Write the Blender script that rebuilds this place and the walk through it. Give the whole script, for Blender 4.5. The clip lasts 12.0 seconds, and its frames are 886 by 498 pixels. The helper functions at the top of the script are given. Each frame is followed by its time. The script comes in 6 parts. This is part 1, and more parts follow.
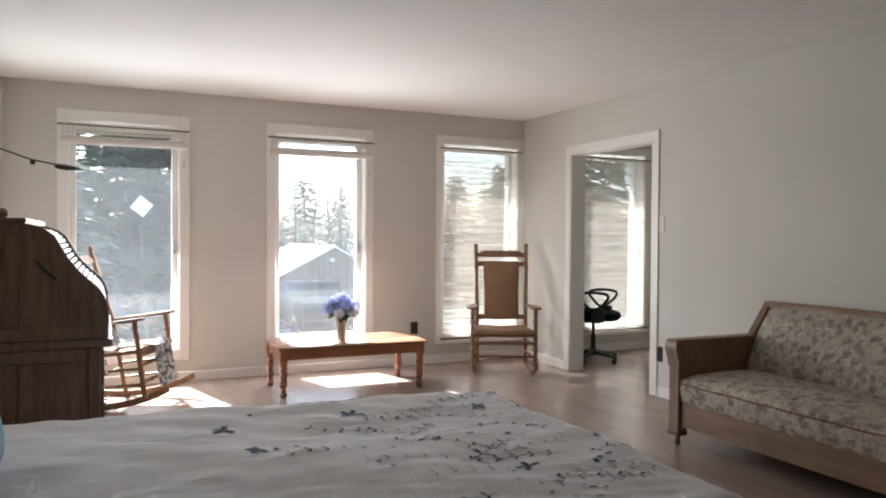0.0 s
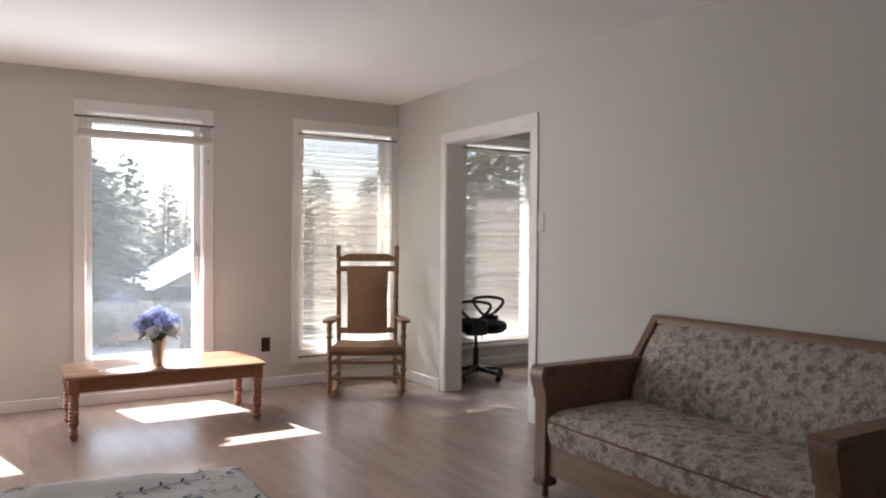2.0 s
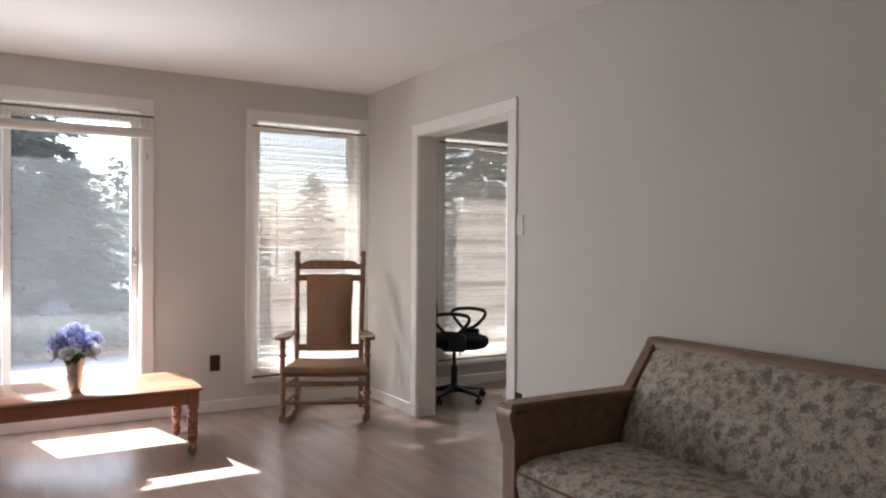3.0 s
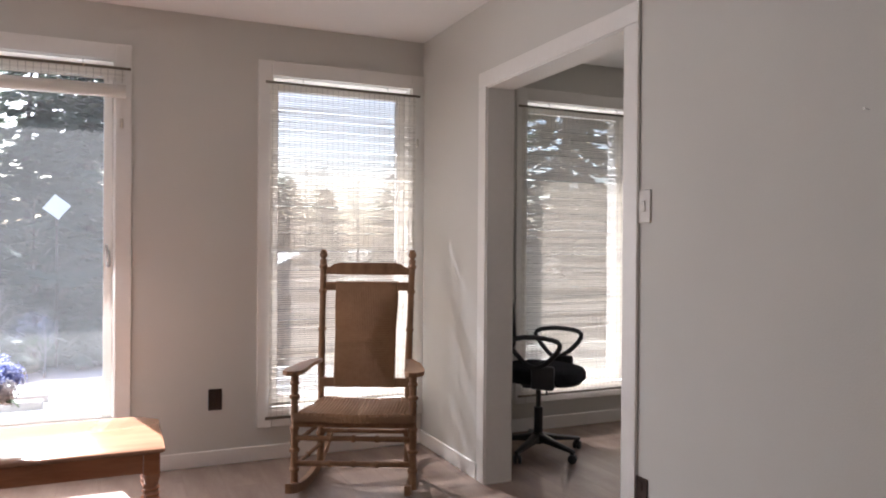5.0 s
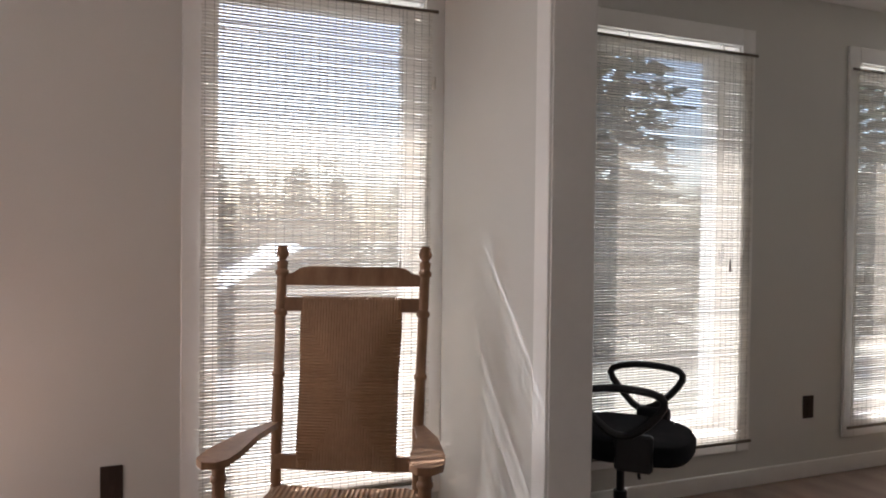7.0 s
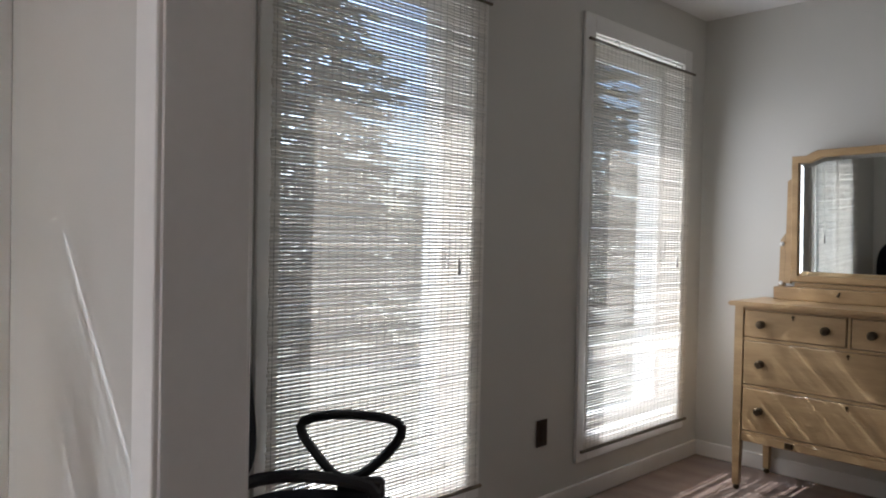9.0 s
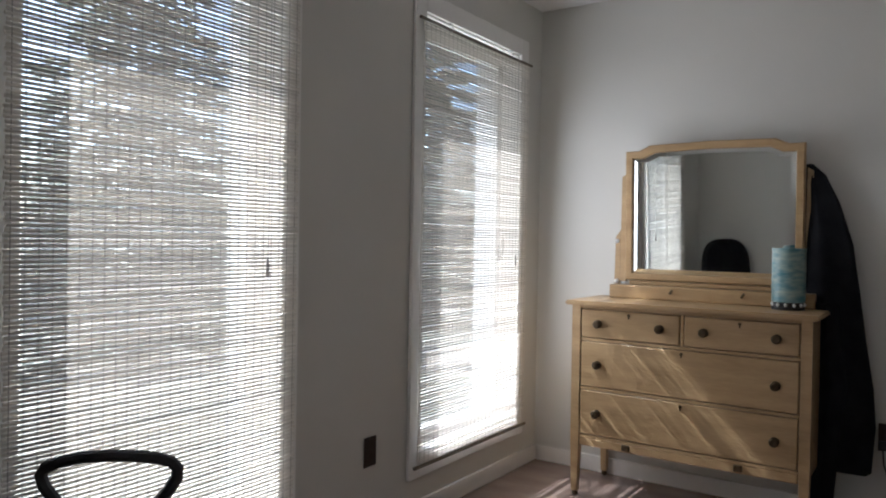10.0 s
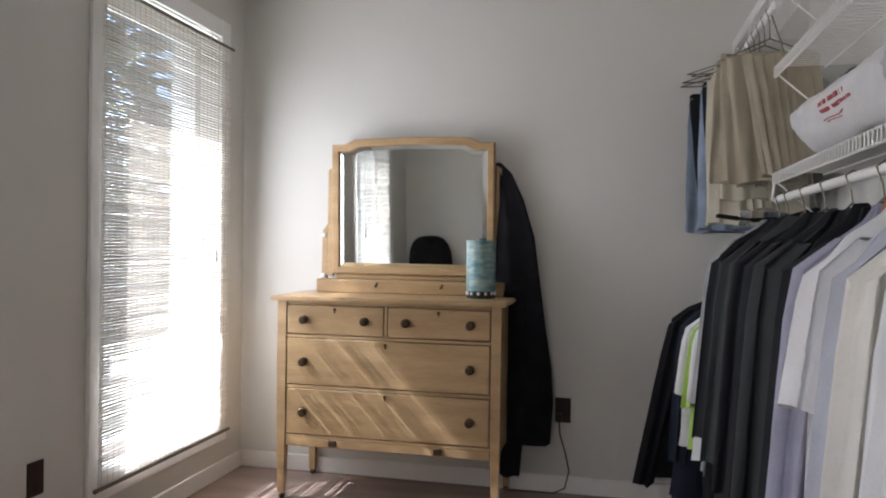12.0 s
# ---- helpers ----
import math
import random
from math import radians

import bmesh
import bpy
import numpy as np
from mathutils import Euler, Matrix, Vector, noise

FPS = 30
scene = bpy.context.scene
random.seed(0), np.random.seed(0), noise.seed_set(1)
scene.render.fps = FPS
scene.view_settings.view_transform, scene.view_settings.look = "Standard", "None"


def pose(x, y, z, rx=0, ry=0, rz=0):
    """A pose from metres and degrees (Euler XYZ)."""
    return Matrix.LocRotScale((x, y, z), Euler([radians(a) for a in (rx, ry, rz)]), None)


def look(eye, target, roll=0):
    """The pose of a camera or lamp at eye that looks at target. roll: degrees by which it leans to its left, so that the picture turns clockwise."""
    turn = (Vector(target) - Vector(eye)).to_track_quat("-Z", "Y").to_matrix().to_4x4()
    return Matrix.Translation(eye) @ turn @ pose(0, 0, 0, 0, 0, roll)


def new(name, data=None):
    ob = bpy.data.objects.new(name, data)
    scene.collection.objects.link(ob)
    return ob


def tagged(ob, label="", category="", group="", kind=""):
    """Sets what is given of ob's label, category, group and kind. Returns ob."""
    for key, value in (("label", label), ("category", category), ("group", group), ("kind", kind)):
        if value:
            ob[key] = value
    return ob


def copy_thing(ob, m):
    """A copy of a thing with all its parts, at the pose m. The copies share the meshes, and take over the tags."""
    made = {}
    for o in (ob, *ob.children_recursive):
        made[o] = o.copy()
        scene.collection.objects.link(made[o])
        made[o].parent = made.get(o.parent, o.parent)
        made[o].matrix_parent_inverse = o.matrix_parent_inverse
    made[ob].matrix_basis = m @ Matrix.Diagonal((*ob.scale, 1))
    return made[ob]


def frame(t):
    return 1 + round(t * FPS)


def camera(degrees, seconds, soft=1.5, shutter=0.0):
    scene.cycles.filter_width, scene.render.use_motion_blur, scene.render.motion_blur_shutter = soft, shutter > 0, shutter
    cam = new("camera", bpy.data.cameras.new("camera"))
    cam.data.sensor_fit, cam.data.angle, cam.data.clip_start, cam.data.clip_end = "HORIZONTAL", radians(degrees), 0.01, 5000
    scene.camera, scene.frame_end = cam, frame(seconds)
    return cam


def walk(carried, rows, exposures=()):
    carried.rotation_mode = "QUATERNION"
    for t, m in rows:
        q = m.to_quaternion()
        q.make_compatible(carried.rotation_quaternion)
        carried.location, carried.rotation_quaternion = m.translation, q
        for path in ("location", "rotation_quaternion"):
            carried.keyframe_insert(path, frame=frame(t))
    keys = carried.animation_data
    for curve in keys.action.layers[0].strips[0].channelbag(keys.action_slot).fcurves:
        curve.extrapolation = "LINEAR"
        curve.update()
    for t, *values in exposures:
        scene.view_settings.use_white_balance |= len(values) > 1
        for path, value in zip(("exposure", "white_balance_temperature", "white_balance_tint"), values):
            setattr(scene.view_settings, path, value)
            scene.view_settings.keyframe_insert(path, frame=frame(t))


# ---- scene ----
cam = camera(62.3, 12.0, soft=2.0)
PATH = [
    (0, (-0.585, 0.162, 1.231), (0.254, 1.977, 1.2), 0.4),
    (0.5, (-0.467, 0.231, 1.236), (0.404, 2.031, 1.205), 0.4),
    (1, (-0.252, 0.417, 1.236), (0.656, 2.199, 1.205), 0.4),
    (1.5, (0.008, 0.597, 1.23), (0.983, 2.343, 1.205), 0.4),
    (2, (0.314, 0.775, 1.238), (1.334, 2.495, 1.21), 0.4),
    (2.5, (0.61, 1.002, 1.255), (1.632, 2.721, 1.223), 0.4),
    (2.7, (0.714, 1.099, 1.254), (1.739, 2.817, 1.229), 0.4),
    (4.3, (1.367, 2.016, 1.216), (2.235, 3.818, 1.201), 0.4),
    (4.5, (1.45, 2.159, 1.213), (2.297, 3.971, 1.193), 0.4),
    (5, (1.656, 2.545, 1.209), (2.463, 4.375, 1.198), 0.4),
    (5.5, (1.793, 2.934, 1.208), (2.559, 4.781, 1.19), 0.5),
    (6, (1.947, 3.301, 1.218), (2.708, 5.15, 1.193), 0.7),
    (6.5, (2.107, 3.646, 1.223), (2.871, 5.494, 1.199), 0.6),
    (6.7, (2.155, 3.775, 1.215), (2.904, 5.629, 1.185), 0.6),
    (8.3, (2.586, 4.541, 1.212), (3.635, 6.243, 1.172), 1.0),
    (8.5, (2.675, 4.614, 1.206), (3.783, 6.279, 1.167), 1.1),
    (9, (2.878, 4.739, 1.211), (4.271, 6.173, 1.172), 1.2),
    (9.5, (3.07, 4.791, 1.206), (4.62, 6.055, 1.178), 1.0),
    (10, (3.201, 4.869, 1.192), (4.853, 5.996, 1.166), 1.0),
    (10.5, (3.286, 4.914, 1.191), (5.083, 5.792, 1.166), 0.9),
    (11, (3.336, 4.877, 1.175), (5.22, 5.551, 1.154), 0.9),
    (11.5, (3.324, 4.858, 1.155), (5.252, 5.39, 1.144), 0.9),
    (12, (3.318, 4.85, 1.156), (5.27, 5.288, 1.146), 0.8),
]
EXPOSURES = [
    (0.0, 3.15, 5850, 9), (2.5, 2.95, 5950, 14), (4.5, 2.9, 5950, 17), (5.5, 2.8, 5950, 17), (6.5, 2.75, 5950, 16),
    (8.5, 2.4, 5650, 12), (9.5, 2.65, 5500, 11), (10.5, 2.75, 5450, 12), (11.5, 3.15, 5500, 12), (12.0, 3.45, 5550, 13),
]
walk(cam, [(t, look(eye, target, roll)) for t, eye, target, roll in PATH], EXPOSURES)

# ---- world and light ----
SUN_WAY = Vector((0.27, -1.0, -1.077))
world = bpy.data.worlds.new("sky")
scene.world = world
world.use_nodes = True
wn = world.node_tree
sky = wn.nodes.new("ShaderNodeTexSky")
sky.sky_type = "NISHITA"
sky.sun_disc = False
sky.dust_density = 3.0
sky.sun_elevation = radians(46)
sky.sun_rotation = radians(-15)
wn.links.new(sky.outputs[0], wn.nodes["Background"].inputs[0])
wn.nodes["Background"].inputs[1].default_value = 0.12
sun = new("sun", bpy.data.lights.new("sun", "SUN"))
sun.data.energy = 5.0
sun.data.angle = radians(0.55)
sun.data.color = (1.0, 0.965, 0.91)
scene.cycles.max_bounces, scene.cycles.diffuse_bounces = 16, 10
sun.matrix_world = look((-4, 20, 20), Vector((-4, 20, 20)) + SUN_WAY)


# area lamps added inside windows 1, 2 and 5 to boost the sky's light
for lx, power, down in ((-0.427, 3.5, 2.6), (1.213, 3.5, 2.6), (6.133, 1.6, 0.3)):
    lamp_data = bpy.data.lights.new("window_light", "AREA")
    lamp_data.shape, lamp_data.size, lamp_data.size_y, lamp_data.energy = "RECTANGLE", 0.82, 1.3, power
    lamp_data.color = (1.0, 0.95, 0.88)
    new("window_light", lamp_data).matrix_world = look((lx, 6.64, 1.2), (lx, 0.0, 1.2 - down))


# ---- materials ----
def material(name, c1, c2, scale=4.0, stretch=(1, 1, 1), rough=0.5, bump=0.1, fine=60.0, metal=0.0, spec=0.5, contrast=0.25,
             vary=0.0, translucent=0.0):
    """Two-scale colour variation and relief in object space."""
    m = bpy.data.materials.new(name)
    m.use_nodes = True
    nt = m.node_tree
    p = nt.nodes["Principled BSDF"]
    tc = nt.nodes.new("ShaderNodeTexCoord")
    mp = nt.nodes.new("ShaderNodeMapping")
    mp.inputs["Scale"].default_value = stretch
    nt.links.new(tc.outputs["Object"], mp.inputs["Vector"])
    big, small = nt.nodes.new("ShaderNodeTexNoise"), nt.nodes.new("ShaderNodeTexNoise")
    big.inputs["Scale"].default_value, small.inputs["Scale"].default_value = scale, fine
    big.inputs["Detail"].default_value = small.inputs["Detail"].default_value = 3
    for n in (big, small):
        nt.links.new(mp.outputs[0], n.inputs["Vector"])
    add = nt.nodes.new("ShaderNodeMath")
    add.operation = "MULTIPLY_ADD"
    nt.links.new(small.outputs[0], add.inputs[0])
    add.inputs[1].default_value = 0.45
    nt.links.new(big.outputs[0], add.inputs[2])
    ramp = nt.nodes.new("ShaderNodeMapRange")
    ramp.inputs[1].default_value, ramp.inputs[2].default_value = 0.725 - contrast, 0.725 + contrast
    nt.links.new(add.outputs[0], ramp.inputs[0])
    mix = nt.nodes.new("ShaderNodeMix")
    mix.data_type = "RGBA"
    nt.links.new(ramp.outputs[0], mix.inputs[0])
    mix.inputs[6].default_value, mix.inputs[7].default_value = (*c1, 1), (*c2, 1)
    out = mix.outputs[2]
    if vary:
        info = nt.nodes.new("ShaderNodeObjectInfo")
        hsv = nt.nodes.new("ShaderNodeHueSaturation")
        rng = nt.nodes.new("ShaderNodeMapRange")
        rng.inputs[3].default_value, rng.inputs[4].default_value = 1 - vary, 1 + vary
        nt.links.new(info.outputs["Random"], rng.inputs[0])
        nt.links.new(rng.outputs[0], hsv.inputs["Value"])
        nt.links.new(out, hsv.inputs["Color"])
        out = hsv.outputs[0]
    nt.links.new(out, p.inputs["Base Color"])
    p.inputs["Roughness"].default_value = rough
    p.inputs["Metallic"].default_value = metal
    p.inputs["Specular IOR Level"].default_value = spec
    if bump:
        b = nt.nodes.new("ShaderNodeBump")
        b.inputs["Strength"].default_value = bump
        b.inputs["Distance"].default_value = 0.01
        nt.links.new(small.outputs[0], b.inputs["Height"])
        nt.links.new(b.outputs[0], p.inputs["Normal"])
    if translucent:
        tr = nt.nodes.new("ShaderNodeBsdfTranslucent")
        ms = nt.nodes.new("ShaderNodeMixShader")
        ms.inputs[0].default_value = translucent
        nt.links.new(out, tr.inputs[0])
        nt.links.new(p.outputs[0], ms.inputs[1])
        nt.links.new(tr.outputs[0], ms.inputs[2])
        nt.links.new(ms.outputs[0], nt.nodes["Material Output"].inputs[0])
    return m


def glass_material():
    m = bpy.data.materials.new("window_glass")
    m.use_nodes = True
    nt = m.node_tree
    nt.nodes.remove(nt.nodes["Principled BSDF"])
    clear, gloss, dust = (nt.nodes.new("ShaderNodeBsdf" + k) for k in ("Transparent", "Glossy", "Translucent"))
    clear.inputs[0].default_value = (0.84, 0.86, 0.86, 1)
    gloss.inputs["Roughness"].default_value = 0.01
    dust.inputs[0].default_value = (0.9, 0.93, 0.95, 1)
    facing, rise, fres = nt.nodes.new("ShaderNodeLayerWeight"), nt.nodes.new("ShaderNodeMath"), nt.nodes.new("ShaderNodeMath")
    facing.inputs[0].default_value = 0.5
    rise.operation, fres.operation = "POWER", "MULTIPLY_ADD"
    rise.inputs[1].default_value = 5.0
    fres.inputs[1].default_value, fres.inputs[2].default_value = 0.96, 0.04
    nt.links.new(facing.outputs["Facing"], rise.inputs[0])
    nt.links.new(rise.outputs[0], fres.inputs[0])
    a, b = nt.nodes.new("ShaderNodeMixShader"), nt.nodes.new("ShaderNodeMixShader")
    tc, no = nt.nodes.new("ShaderNodeTexCoord"), nt.nodes.new("ShaderNodeTexNoise")
    no.inputs["Scale"].default_value = 3.0
    mr = nt.nodes.new("ShaderNodeMapRange")
    mr.inputs[3].default_value, mr.inputs[4].default_value = 0.012, 0.021
    nt.links.new(tc.outputs["Object"], no.inputs["Vector"])
    nt.links.new(no.outputs[0], mr.inputs[0])
    nt.links.new(mr.outputs[0], a.inputs[0])
    nt.links.new(clear.outputs[0], a.inputs[1])
    nt.links.new(dust.outputs[0], a.inputs[2])
    nt.links.new(fres.outputs[0], b.inputs[0])
    nt.links.new(a.outputs[0], b.inputs[1])
    nt.links.new(gloss.outputs[0], b.inputs[2])
    nt.links.new(b.outputs[0], nt.nodes["Material Output"].inputs[0])
    return m


def weave_material(name, c1, c2):
    """Rush strands that meet along the diagonals of the panel."""
    m = material(name, c1, c2, scale=5, fine=45, rough=0.7, bump=0)
    nt = m.node_tree
    tc = nt.nodes.new("ShaderNodeTexCoord")
    sep = nt.nodes.new("ShaderNodeSeparateXYZ")
    nt.links.new(tc.outputs["Generated"], sep.inputs[0])

    def math(op, a, b=None):
        n = nt.nodes.new("ShaderNodeMath")
        n.operation = op
        for i, v in enumerate((a, b)):
            if v is None:
                continue
            if isinstance(v, (int, float)):
                n.inputs[i].default_value = v
            else:
                nt.links.new(v, n.inputs[i])
        return n.outputs[0]
    ax = math("ABSOLUTE", math("SUBTRACT", sep.outputs[0], 0.5))
    az = math("ABSOLUTE", math("SUBTRACT", sep.outputs[2], 0.42))
    pick = math("GREATER_THAN", ax, az)
    wx, wz = math("SINE", math("MULTIPLY", sep.outputs[0], 230.0)), math("SINE", math("MULTIPLY", sep.outputs[2], 380.0))
    h = math("ADD", math("MULTIPLY", wz, pick), math("MULTIPLY", wx, math("SUBTRACT", 1.0, pick)))
    b = nt.nodes.new("ShaderNodeBump")
    b.inputs["Strength"].default_value = 0.7
    b.inputs["Distance"].default_value = 0.004
    nt.links.new(h, b.inputs["Height"])
    nt.links.new(b.outputs[0], nt.nodes["Principled BSDF"].inputs["Normal"])
    return m


def floral_material():
    """Sofa cloth: pale ground with small brown-grey flower clusters."""
    m = material("floral_cloth", (0.43, 0.39, 0.325), (0.57, 0.52, 0.45), scale=8, fine=220, rough=0.9, bump=0.3)
    nt = m.node_tree
    p = nt.nodes["Principled BSDF"]
    base = p.inputs["Base Color"].links[0].from_socket
    tc = nt.nodes.new("ShaderNodeTexCoord")
    masks = []
    for scale, low, high in ((20.0, 0.48, 0.24), (58.0, 0.46, 0.25)):
        v = nt.nodes.new("ShaderNodeTexVoronoi")
        v.inputs["Scale"].default_value = scale
        n = nt.nodes.new("ShaderNodeTexNoise")
        n.inputs["Scale"].default_value = scale * 4
        warp = nt.nodes.new("ShaderNodeMix")
        warp.data_type = "VECTOR"
        warp.inputs[0].default_value = 0.06
        nt.links.new(tc.outputs["Object"], n.inputs["Vector"])
        nt.links.new(tc.outputs["Object"], warp.inputs[4])
        nt.links.new(n.outputs["Color"], warp.inputs[5])
        nt.links.new(warp.outputs[1], v.inputs["Vector"])
        nn = nt.nodes.new("ShaderNodeMath")
        nn.operation = "MULTIPLY_ADD"
        nt.links.new(n.outputs[0], nn.inputs[0])
        nn.inputs[1].default_value = 0.35
        nt.links.new(v.outputs["Distance"], nn.inputs[2])
        r = nt.nodes.new("ShaderNodeMapRange")
        r.inputs[1].default_value, r.inputs[2].default_value = low + 0.22, high + 0.22
        nt.links.new(nn.outputs[0], r.inputs[0])
        masks.append(r.outputs[0])
    for mask, col, amount in ((masks[0], (0.17, 0.15, 0.12), 0.8), (masks[1], (0.09, 0.072, 0.06), 0.85)):
        mul = nt.nodes.new("ShaderNodeMath")
        mul.operation = "MULTIPLY"
        mul.inputs[1].default_value = amount
        nt.links.new(mask, mul.inputs[0])
        mix = nt.nodes.new("ShaderNodeMix")
        mix.data_type = "RGBA"
        nt.links.new(mul.outputs[0], mix.inputs[0])
        nt.links.new(base, mix.inputs[6])
        mix.inputs[7].default_value = (*col, 1)
        base = mix.outputs[2]
    nt.links.new(base, p.inputs["Base Color"])
    return m


